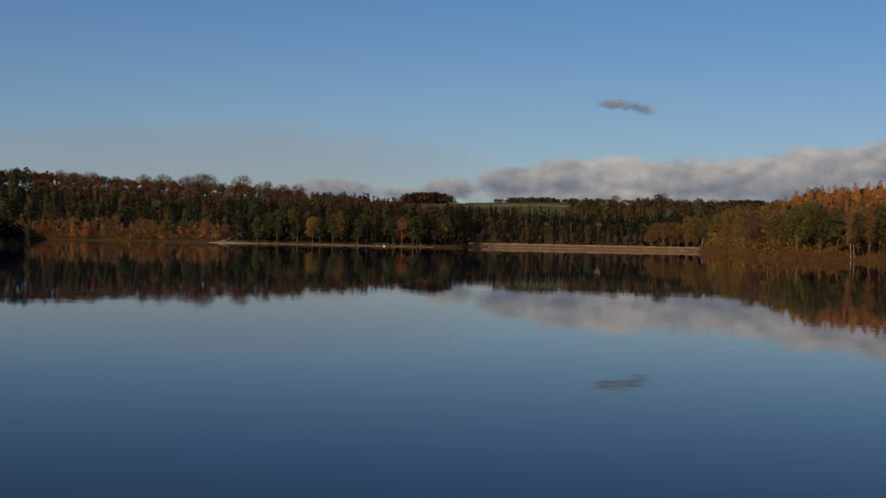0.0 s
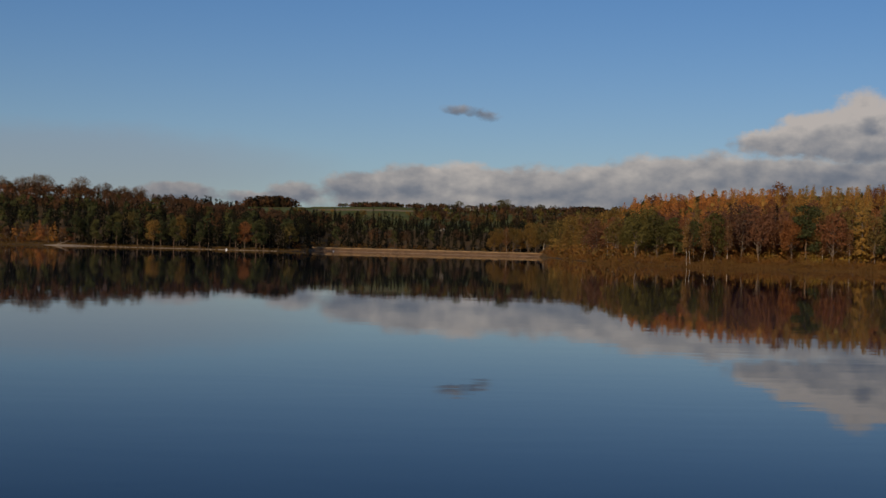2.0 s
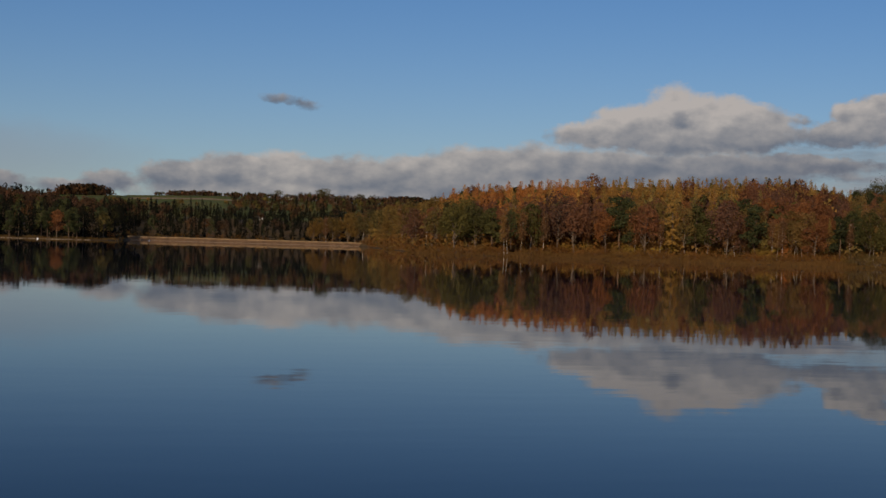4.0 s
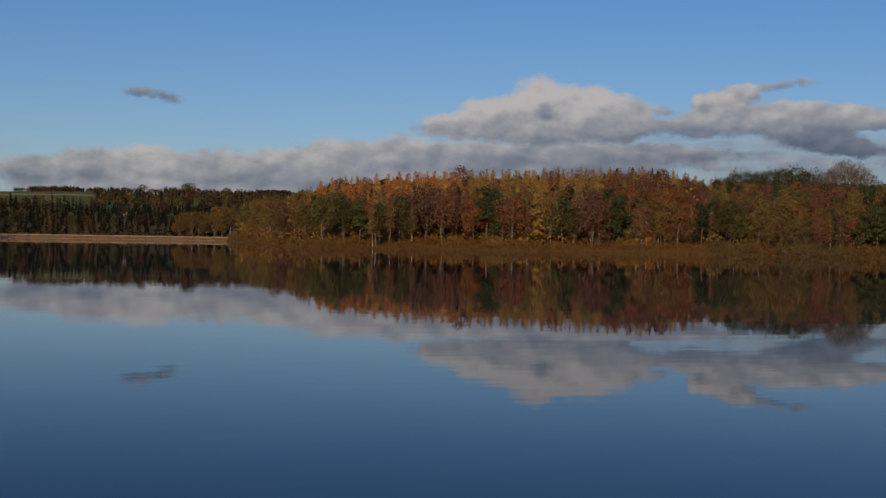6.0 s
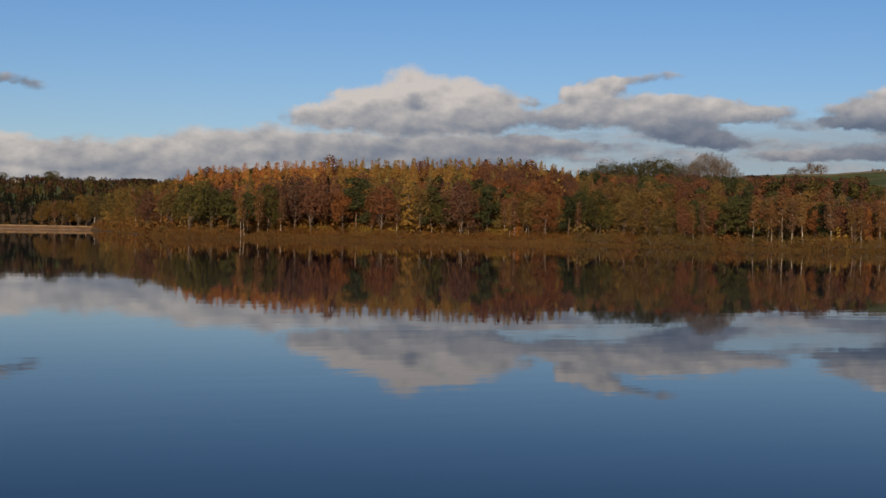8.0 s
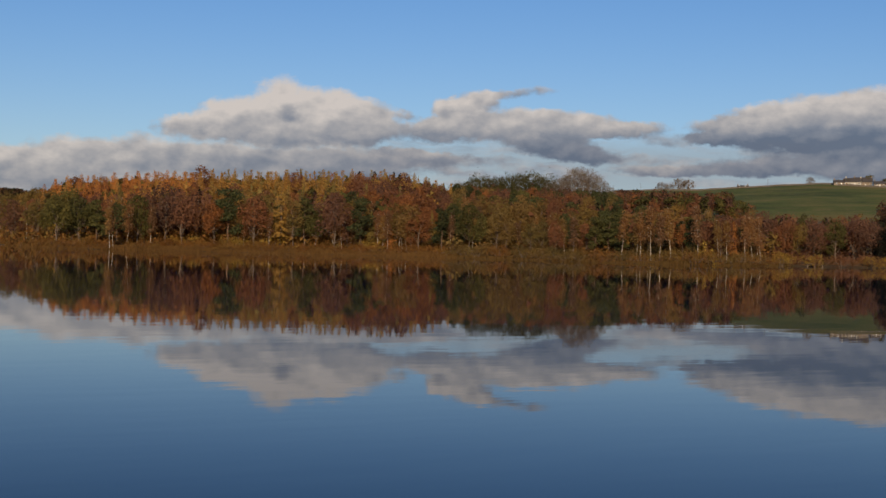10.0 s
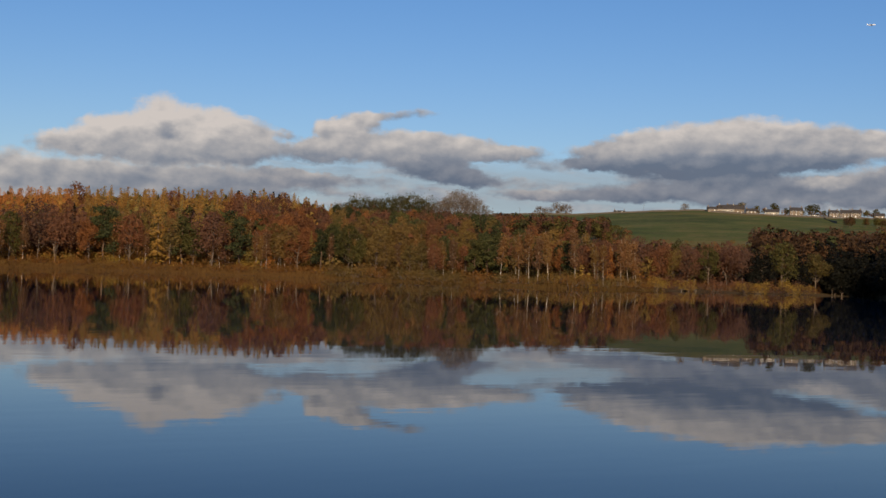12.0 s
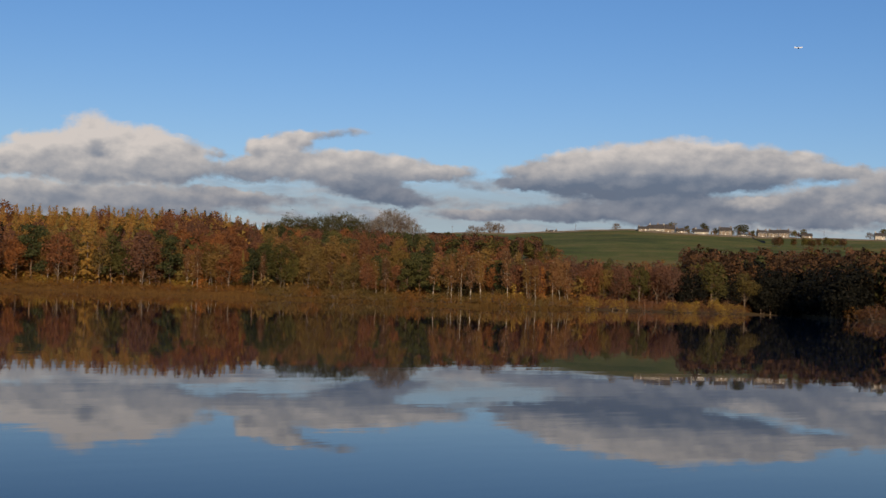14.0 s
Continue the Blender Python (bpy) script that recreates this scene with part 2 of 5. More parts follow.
def ground_material():
    m, n, bsdf, out = material("pasture_and_woodland_floor", 0.95, 0.1)
    pos = n.add("ShaderNodeNewGeometry").outputs["Position"]
    big, mid, fine = n.noise(pos, 0.011, 5, .65), n.noise(pos, 0.09, 5), n.noise(pos, 1.3, 5)
    grass = n.ramp(big, [(0.38, (.048, .068, .014)), (0.5, (.085, .105, .020)), (0.64, (.155, .128, .036))])
    grass = n.mix(n.math("MULTIPLY", n.smooth(n.noise(pos, 0.045, 6, .7), 0.48, 0.66), 0.6), grass, (.20, .150, .060))
    grass = n.mix(1.0, grass, n.ramp(fine, [(0.3, (.7, .7, .7)), (0.7, (1.15, 1.15, 1.15))]), "MULTIPLY")
    sep = n.add("ShaderNodeSeparateXYZ")
    n.put(sep.inputs[0], pos)
    litter = n.ramp(mid, [(0.3, (.075, .050, .022)), (0.7, (.13, .080, .030))])
    wood = n.add("ShaderNodeAttribute", attribute_name="wood").outputs["Fac"]
    col = n.mix(n.math("ADD", wood, n.math("MULTIPLY", n.math("SUBTRACT", mid, .5), .5), clamp=True), grass, litter)
    shore = n.smooth(n.math("ADD", sep.outputs[2], n.math("MULTIPLY", mid, 0.5)), 0.75, 0.35)
    col = n.mix(shore, col, n.ramp(fine, [(0.3, (.045, .032, .018)), (0.7, (.09, .062, .034))]))
    n.put(bsdf.inputs["Base Color"], col)
    bumped(n, bsdf, fine, 0.6, 0.2)
    return m


def water_material():
    m, n, bsdf, out = material("still_lake_water", 0.012, 0.5)
    bsdf.inputs["IOR"].default_value = 1.12   # a polarised sky is mirrored less than plain water would
    bsdf.inputs["Base Color"].default_value = (.0002, .0060, .026, 1)
    pos = n.add("ShaderNodeNewGeometry").outputs["Position"]
    a = n.noise(n.vec("MULTIPLY", pos, (0.35, 1.0, 1)), 0.75, 3, .5)
    b = n.noise(n.vec("MULTIPLY", pos, (0.10, 0.28, 1)), 0.5, 2, .5)
    bumped(n, bsdf, n.math("MULTIPLY_ADD", b, 1.4, a), 1.0, 0.0022)
    return m


def plain(name, col, rough=0.8, vary=0.25, scale=2.0, metal=0.0):
    m, n, bsdf, out = material(name, rough)
    pos = n.add("ShaderNodeNewGeometry").outputs["Position"]
    v = n.noise(pos, scale, 5)
    lo, hi = tuple(c * (1 - vary) for c in col), tuple(c * (1 + vary) for c in col)
    n.put(bsdf.inputs["Base Color"], n.ramp(v, [(0.3, lo), (0.7, hi)]))
    bsdf.inputs["Metallic"].default_value = metal
    bumped(n, bsdf, n.noise(pos, scale * 5, 4), 0.4, 0.02)
    return m


GROUND, WATER = ground_material(), water_material()
STONE = plain("dam_stone", (.135, .080, .042), .9, .45, .5)
STRAW = plain("dry_grass", (.26, .17, .085), .95, .4, .4)
GRAVEL = plain("shore_gravel", (.24, .19, .14), .95, .35, 1.0)
SANDSTONE = plain("house_sandstone", (.21, .165, .12), .9, .25, .8)
RENDERED = plain("cream_house_render", (.40, .36, .29), .85, .12, .8)
SLATE = plain("roof_slate", (.055, .048, .045), .7, .3, 1.2)
WHITE = plain("white_paint", (.8, .8, .78), .5, .06)
DARKGLASS = plain("window_glass", (.02, .025, .03), .08, .1)
DRYSTONE = plain("dry_stone_wall", (.10, .085, .065), .95, .4, 1.5)
DEADWOOD = plain("bleached_wood", (.24, .19, .14), .9, .3, 3)


# ---- the land: one sheet, in polar steps about the near bank ----
# heading, shore, then distance and height of three steps of the slope behind it
LAND_WEST = [
    (-180, 110, 170, 8, 400, 20, 1000, 30), (-60, 200, 300, 6, 700, 25, 1400, 36), (-30, 330, 740, 6, 1100, 42, 1500, 40),
    (-17.2, 352, 740, 4, 1150, 40, 1500, 38), (-16.12, 372, 740, 4, 1150, 40, 1500, 38), (-16, 735, 850, 8, 1150, 39, 1600, 38),
    (-8, 720, 850, 8, 1150, 34, 1600, 36), (-4, 715, 850, 7, 1150, 27, 1800, 40), (-1.5, 712, 850, 6, 1150, 22, 2200, 60),
    (0.7, 735, 850, 4, 1100, 17, 2200, 62)]
LAND_DAM = [
    (0.95, 936, 1000, 4, 1150, 18, 2200, 63), (3.5, 938, 1000, 4, 1150, 18, 2200, 66), (6.2, 942, 1000, 4, 1150, 17, 2200, 66),
    (8.6, 948, 1000, 4, 1150, 16, 2200, 64), (10.1, 952, 1000, 4, 1150, 16, 2200, 62), (10.6, 820, 880, 4, 1100, 16, 2200, 62),
    (11.2, 655, 720, 4, 1000, 14, 2200, 62), (12.1, 505, 570, 3, 760, 9, 2200, 62), (13, 440, 490, 3, 600, 8, 2200, 61),
    (14, 408, 450, 3, 540, 9, 2200, 60)]
LAND_WOOD = [
    (18, 424, 470, 4, 560, 12, 1500, 30), (25, 411, 460, 4, 560, 14, 1100, 24), (29, 397, 450, 4, 560, 15, 1418, 42.2),
    (32, 380, 430, 3, 560, 15, 1418, 53), (34.5, 362, 410, 3, 560, 14, 1458, 61.1), (37, 352, 402, 3, 560, 13, 1458, 63.8),
    (39, 348, 400, 3, 560, 12, 1458, 65.1)]
LAND_PASTURE = [
    (42.5, 393, 430, 2.5, 560, 12, 1431, 69.8), (43.5, 398, 440, 2.5, 560, 12, 1431, 71.2), (46, 405, 450, 3, 560, 13, 1431, 69.8),
    (49, 435, 480, 4, 560, 13, 1431, 67.8), (50.6, 432, 480, 4, 560, 13, 1431, 67.8), (51.6, 365, 420, 4, 560, 14, 1431, 67.8),
    (54, 342, 400, 4, 560, 15, 1431, 67.8), (70, 320, 400, 5, 560, 15, 1431, 66.5), (180, 110, 170, 8, 400, 20, 1000, 30)]
LAND_COLUMNS = np.array(LAND_WEST + LAND_DAM + LAND_WOOD + LAND_PASTURE, dtype=float).T


def polar(az, r):
    return r * math.sin(radians(az)), r * math.cos(radians(az))


def shore(az):
    return float(np.interp(az, LAND_COLUMNS[0], LAND_COLUMNS[1]))


def height(x, y):
    """Height of the ground over the lake's level."""
    az, r = math.degrees(math.atan2(x, y)), math.hypot(x, y)
    if -30 < az < -16 and r > shore(az) + 40:
        az = -15.9                       # the lake goes on behind the western point
    rs, r1, z1, r2, z2, r3, z3 = (float(np.interp(az, LAND_COLUMNS[0], c)) for c in LAND_COLUMNS[1:])
    z = float(np.interp(r, [0, rs - 25, rs, rs + 2, rs + 6, rs + 16, r1, r2, r3, 4900], [-2.5, -2.5, 0, .3, .5, .95, z1, z2, z3, z3 - 40]))
    if r > rs:
        k = min(1, (r - rs) / 120)
        z += k * (1.6 * noise.noise((x / 130, y / 130, 3.1)) + .5 * noise.noise((x / 31, y / 31, 7.7)))
    near = 1.42 - 3.9 * min(1, max(0, (y - 2.5) / 7)) ** 1.3 if y < 14 and r < 60 else -9
    return max(z, near)


def wooded(az, r):
    """Whether trees stand on this ground, as fallen leaves cover it then."""
    if az < 0.6:
        return 1.0 if r < 1260 else 0.0
    if az < 12:
        return 1.0 if r < 1180 else 0.0
    if az < 33:
        return 1.0 if r < 720 else 0.0
    return 1.0 if r < 500 else 0.0


def mesh_of(name, verts, faces, mats, mat_index=None, smooth=False, normals=None):
    me = bpy.data.meshes.new(name)
    me.from_pydata([tuple(v) for v in verts], [], faces)
    for m in mats:
        me.materials.append(m)
    if mat_index is not None:
        me.polygons.foreach_set("material_index", mat_index)
    if smooth:
        me.polygons.foreach_set("use_smooth", [True] * len(me.polygons))
    if normals is not None:
        soft_normals(me, normals)
    me.update()
    return me


def soft_normals(me, normals):
    """Leaf clumps take the light like the rounded crown that they make up."""
    at = me.attributes.new("custom_normal", "FLOAT_VECTOR", "POINT")
    at.data.foreach_set("vector", np.asarray(normals, dtype=np.float32).ravel())


def build_ground():
    azs = list(np.arange(-180, -24, 6.0)) + list(np.arange(-24, 62, 0.5)) + list(np.arange(62, 180, 6.0))
    near = [0, 2, 3.5, 5, 6.5, 8, 10, 14, 25]
    steps = [-60, -25, -12, -5, -2, 0, 2, 4, 6, 9, 12, 16, 20, 25, 30, 36, 43, 50, 58, 66, 75, 85, 95, 108, 122, 138, 155, 175, 200, 230, 260, 300, 340, 380, 430, 490, 560, 640, 720, 820, 950, 1100, 1300, 1500, 1800, 2400, 3200]
    verts, wood, k = [], [], len(near) + len(steps) + 5
    for a in azs:
        rs = shore(a)
        crests = [float(np.interp(a, LAND_COLUMNS[0], LAND_COLUMNS[c])) for c in (2, 4, 6)]
        for r in near + sorted([0.35 * rs] + [rs + d for d in steps] + crests + [4900]):
            x, y = polar(a, r)
            verts.append((x, y, height(x, y)))
            wood.append(wooded(a, r))
    faces = []
    for i in range(len(azs)):
        j = (i + 1) % len(azs)
        for q in range(k - 1):
            faces.append((i * k + q, i * k + q + 1, j * k + q + 1, j * k + q))
    me = mesh_of("ground", verts, faces, [GROUND], smooth=True)
    at = me.attributes.new("wood", "FLOAT", "POINT")
    at.data.foreach_set("value", wood)
    return tagged(new("ground", me), "grassy autumn hills and leaf-strewn wooded banks round the lake", "ground", kind="structure")


def build_water():
    bm = bmesh.new()
    bmesh.ops.create_circle(bm, cap_ends=True, segments=96, radius=1150)
    me = bpy.data.meshes.new("water")
    bm.to_mesh(me)
    bm.free()
    me.materials.append(WATER)
    ob = new("water", me)
    return tagged(ob, "still dark blue lake mirroring sky and woods", "water", kind="structure")


build_ground()
build_water()


# ---- parts of trees ----
def unit(v):
    return v / np.maximum(np.linalg.norm(v, axis=-1, keepdims=True), 1e-9)


def tufts(rng, centre, normal, size, slim=0.75, crown=None):
    """Small leaf clumps, three corners each, turned outwards; corners and the crown's normals there."""
    n = len(centre)
    side = unit(np.cross(normal, rng.normal(size=(n, 3))))
    up = np.cross(normal, side)
    s = (size * rng.uniform(0.6, 1.4, n))[:, None]
    v = np.empty((n, 3, 3))
    v[:, 0] = centre - side * s - up * s * slim
    v[:, 1] = centre + side * s * rng.uniform(.6, 1.3, n)[:, None] - up * s * slim * rng.uniform(.3, 1.1, n)[:, None] - normal * s * 0.2
    v[:, 2] = centre + up * s * rng.uniform(.7, 1.4, n)[:, None] + side * s * rng.uniform(-.5, .5, n)[:, None] + normal * s * 0.2
    soft = unit((normal if crown is None else crown) + normal * .35 + rng.normal(size=(n, 3)) * .12)
    return v.reshape(-1, 3), np.repeat(soft, 3, axis=0)


def tube(points, radii, sides=5):
    """A tapered limb along points."""
    pts, verts, faces = np.array(points, float), [], []
    for i, (p, r) in enumerate(zip(pts, radii)):
        d = unit(pts[min(i + 1, len(pts) - 1)] - pts[max(i - 1, 0)])
        a = unit(np.cross(d, (0.31, 0.95, 0.05) if abs(d[2]) > .5 else (0, 0, 1)))
        b = np.cross(d, a)
        for k in range(sides):
            t = 2 * math.pi * k / sides
            verts.append(p + r * (a * math.cos(t) + b * math.sin(t)))
    for i in range(len(pts) - 1):
        for k in range(sides):
            faces.append((i * sides + k, i * sides + (k + 1) % sides, (i + 1) * sides + (k + 1) % sides, (i + 1) * sides + k))
    return np.array(verts), faces


def join(parts):
    verts, faces, base = [], [], 0
    for v, f in parts:
        verts.append(np.asarray(v))
        faces += [tuple(i + base for i in q) for q in f]
        base += len(v)
    return np.concatenate(verts), faces


def lobes_crown(rng, lobes, n, size, flat=1.0, lift=0.25, rim=.7):
    """Leaf clumps on the outside of several merged lobes (x, y, z, radius, height ratio)."""
    lobes = np.array(lobes)
    area = lobes[:, 3] ** 2
    k = n * 4
    pick = rng.choice(len(lobes), k, p=area / area.sum())
    d = unit(rng.normal(size=(k, 3)) + (0, 0, lift))
    L = lobes[pick]
    c = L[:, :3] + d * L[:, 3:4] * np.stack([np.ones(k), np.ones(k), L[:, 4] * flat], -1) * np.clip(rng.normal(.9, .2, k), .3, 1.5)[:, None]
    gap = np.linalg.norm((c[:, None, :] - lobes[None, :, :3]) / np.stack([lobes[:, 3], lobes[:, 3], lobes[:, 3] * lobes[:, 4] * flat], -1)[None], axis=2)
    gap[np.arange(k), pick] = 9
    keep = np.flatnonzero(gap.min(axis=1) > rim)[:n]
    c, d = c[keep], d[keep]
    whole = unit(c - (0, 0, lobes[:, 2].mean() * .9))
    return tufts(rng, c, unit(d + rng.normal(size=c.shape) * 0.5 + (0, 0, .15)), size, crown=unit(d * .45 + whole * .8 + (0, 0, .12)))


def stem(rng, h, r, bend=0.03, top=0.12, seg=6, sides=6):
    pts = [np.array((0, 0, -0.4))]
    for i in range(1, seg + 1):
        z = h * i / seg
        pts.append(np.array((rng.normal(0, bend * h * .5), rng.normal(0, bend * h * .5), z)) * (1, 1, 1))
    pts[1][:2] *= .3
    return pts, [r * 1.25] + [r * (1 - (1 - top) * i / seg) for i in range(1, seg + 1)]


def broad_tree(rng, h, n, size, width=0.36, low=0.22, trunk_r=0.14):
    pts, rad = stem(rng, h * .85, trunk_r, .03)
    parts, lobes = [tube(pts, rad)], []
    for i in range(20):
        z0 = h * rng.uniform(low, .66)
        a = rng.uniform(0, 6.28)
        z1 = min(h * .92, z0 + h * rng.uniform(.12, .32))
        reach = h * width * rng.uniform(.4, .9) * math.sqrt(max(.08, 1 - ((z1 / h - .5) / .47) ** 2))
        p1 = np.array((reach * math.cos(a), reach * math.sin(a), z1))
        mid = np.array((p1[0] * .5, p1[1] * .5, z0 + (z1 - z0) * .35))
        parts.append(tube([(0, 0, z0), mid, p1], [trunk_r * .4, trunk_r * .25, trunk_r * .07], 4))
        lobes.append((*p1, h * width * rng.uniform(.3, .48), rng.uniform(.85, 1.15)))
    lobes.append((0, 0, h * .86, h * width * .36, 1.1))
    lobes.append((rng.normal(0, h * .05), rng.normal(0, h * .05), h * .62, h * width * .6, .9))
    return join(parts), lobes_crown(rng, lobes, n, size)


def cone_tree(rng, h, n, size, width=0.2, low=0.12, droop=0.25, trunk_r=0.13, power=0.8, shag=.5):
    """Larch or spruce: boughs in uneven whorls that shorten to a narrow tip."""
    pts, rad = stem(rng, h * .97, trunk_r, .012, .08)
    parts, cs, ns, soft, sizes = [tube(pts, rad)], [], [], [], []
    levels = 26 if n > 900 else 18 if n > 300 else 9
    total = levels * 6 * .62
    for i in range(levels):
        f = .99 * (1 - (1 - i / (levels - 1)) ** 1.4)
        z0, reach = h * (low + (0.97 - low) * f) + rng.normal(0, h * .006), h * width * (1 - f) ** power * rng.uniform(.78, 1.1) + .05
        for b in range(6 if f < .8 else 4):
            a, L = rng.uniform(0, 6.28), reach * rng.uniform(.55, 1.2)
            tip = np.array((L * math.cos(a), L * math.sin(a), z0 - L * droop * rng.uniform(.2, 1.4)))
            if b < 2 and f < .7:
                parts.append(tube([(0, 0, z0), tip], [.045, .012], 3))
            m = max(2, int(n / total * (L / (h * width)) ** .6 * 1.15))
            sizes.append(np.full(m, size * (.45 + .55 * (1 - f))))
            t = rng.uniform(.18, 1.1, m)[:, None]
            off = rng.normal(size=(m, 3)) * (size * shag) * (1, 1, .75)
            cs.append(np.array((0, 0, z0)) * (1 - t) + tip * t + off)
            out = np.array((math.cos(a), math.sin(a), .35))
            ns.append(unit(np.tile(out * (.9, .9, 1.2), (m, 1)) + rng.normal(size=(m, 3)) * .4))
            soft.append(unit(np.tile(out + (0, 0, rng.normal(0, .25)), (m, 1)) + off / size * (0, 0, .8)))
    return join(parts), tufts(rng, np.concatenate(cs), np.concatenate(ns), np.concatenate(sizes), crown=np.concatenate(soft))


def pine_tree(rng, h, n, size, trunk_r=0.16, low=0.4, width=.24):
    pts, rad = stem(rng, h * .93, trunk_r, .03, .15)
    parts, lobes = [tube(pts, rad)], []
    for i in range(16):
        f = i / 15
        z0 = h * (low + (.9 - low) * f)
        a, reach = rng.uniform(0, 6.28), h * width * (1 - .6 * f) * rng.uniform(.45, 1.0)
        p1 = np.array((reach * math.cos(a), reach * math.sin(a), z0 + reach * .25))
        parts.append(tube([(0, 0, z0 - .3), p1], [trunk_r * .35, trunk_r * .1], 4))
        lobes.append((*p1, h * rng.uniform(.07, .12), .6))
    lobes.append((0, 0, h * .93, h * .09, .8))
    return join(parts), lobes_crown(rng, lobes, n, size, 1.0, .5)


def birch_tree(rng, h, n, size, trunk_r=0.062, low=0.36):
    lean = rng.normal(0, .05, 2)
    pts, rad = stem(rng, h * .95, trunk_r, .013, .15)
    pts = [p + np.array((lean[0] * p[2], lean[1] * p[2], 0)) for p in pts]
    parts, cs, ns, soft = [tube(pts, rad)], [], [], []
    for i in range(30):
        f = rng.uniform(0, 1)
        z0 = h * (low + (.92 - low) * f)
        o = np.array((lean[0] * z0, lean[1] * z0, z0))
        a, L = rng.uniform(0, 6.28), h * .105 * (1 - f * .6) * rng.uniform(.6, 1.15)
        tip = o + np.array((L * math.cos(a), L * math.sin(a), L * rng.uniform(.3, .9)))
        parts.append(tube([o, tip], [trunk_r * .3, .012], 3))
        m = max(2, n // 30)
        t = rng.uniform(.3, 1.1, m)[:, None]
        c = o * (1 - t) + tip * t + rng.normal(size=(m, 3)) * (h * .032) - np.array((0, 0, 1)) * rng.uniform(0, h * .06, m)[:, None]
        cs.append(c)
        ns.append(unit(np.tile((math.cos(a), math.sin(a), .4), (m, 1)) + rng.normal(size=(m, 3)) * .6))
        soft.append(unit(np.tile((math.cos(a), math.sin(a), .3), (m, 1))))
    return join(parts), tufts(rng, np.concatenate(cs), np.concatenate(ns), size, crown=np.concatenate(soft))


def bare_tree(rng, h, n, thick=.026, trunk_r=.35, deep=.25):
    """A leafless old tree: limbs that fork three times to fill a dome, and fine twigs at their ends."""
    parts, ends, ways = [], [], []
    mid = np.array((0, 0, h * .40))
    size = np.array((h * .46, h * .46, h * .58))
    parts.append(tube([(0, 0, -.4), (rng.normal(0, .2), rng.normal(0, .2), h * .16), (0, 0, h * .30)], [trunk_r * 1.3, trunk_r, trunk_r * .8], 7))

    def limb(p, q, r0, r1, sides):
        m = (p + q) / 2 + rng.normal(size=3) * np.linalg.norm(q - p) * .09 - (0, 0, np.linalg.norm(q - p) * .05)
        parts.append(tube([p, m, q], [r0, (r0 + r1) / 2, r1], sides))

    for i in range(11):
        a = 2.4 * i
        up = 1.0 - 1.08 * (i + .5) / 11
        d1 = unit(np.array((math.cos(a) * math.sqrt(1 - up * up), math.sin(a) * math.sqrt(1 - up * up), up + .08)))
        e1 = mid + d1 * size * rng.uniform(.42, .58)
        limb(np.array((0, 0, h * rng.uniform(.2, .3))), e1, trunk_r * .5, trunk_r * .26, 5)
        for j in range(5):
            d2 = unit(d1 + rng.normal(size=3) * .36)
            e2 = mid + d2 * size * rng.uniform(.70, .86)
            limb(e1, e2, trunk_r * .24, trunk_r * .12, 3)
            for k in range(3):
                d3 = unit(d2 + rng.normal(size=3) * .16)
                e3 = mid + d3 * size * rng.uniform(.86, 1.02)
                limb(e2, e3, trunk_r * .11, trunk_r * .05, 3)
                ends.append(e3)
                ways.append(d3)
    ends, ways = np.array(ends), np.array(ways)
    pick = rng.integers(0, len(ends), n)
    c = ends[pick] + rng.normal(size=(n, 3)) * h * .02 - ways[pick] * size * rng.uniform(0, deep, n)[:, None]
    out = unit(ways[pick] * .6 + rng.normal(size=(n, 3)) * .7)
    s = rng.uniform(.3, .7, n)[:, None] * h / 16
    w = unit(np.cross(out, rng.normal(size=(n, 3)))) * thick * h / 16
    v = np.stack([c - w, c + w, c + out * s], 1).reshape(-1, 3)
    return join(parts), v


def bush(rng, h, n, size, wide=.75):
    lobes = [(rng.normal(0, h * wide * .4), rng.normal(0, h * wide * .4), h * rng.uniform(.12, .62), h * rng.uniform(.26, .4), 1) for _ in range(8)]
    parts = []
    for L in lobes:
        parts.append(tube([(L[0] * .2, L[1] * .2, -.2), (L[0] * .6, L[1] * .6, L[2] * .6), L[:3]], [.06, .04, .015], 4))
    return join(parts), lobes_crown(rng, lobes, n, size)


def tris(v):
    return [(i, i + 1, i + 2) for i in range(0, len(v), 3)]


def quads(v):
    return [(i, i + 1, i + 2, i + 3) for i in range(0, len(v), 4)]


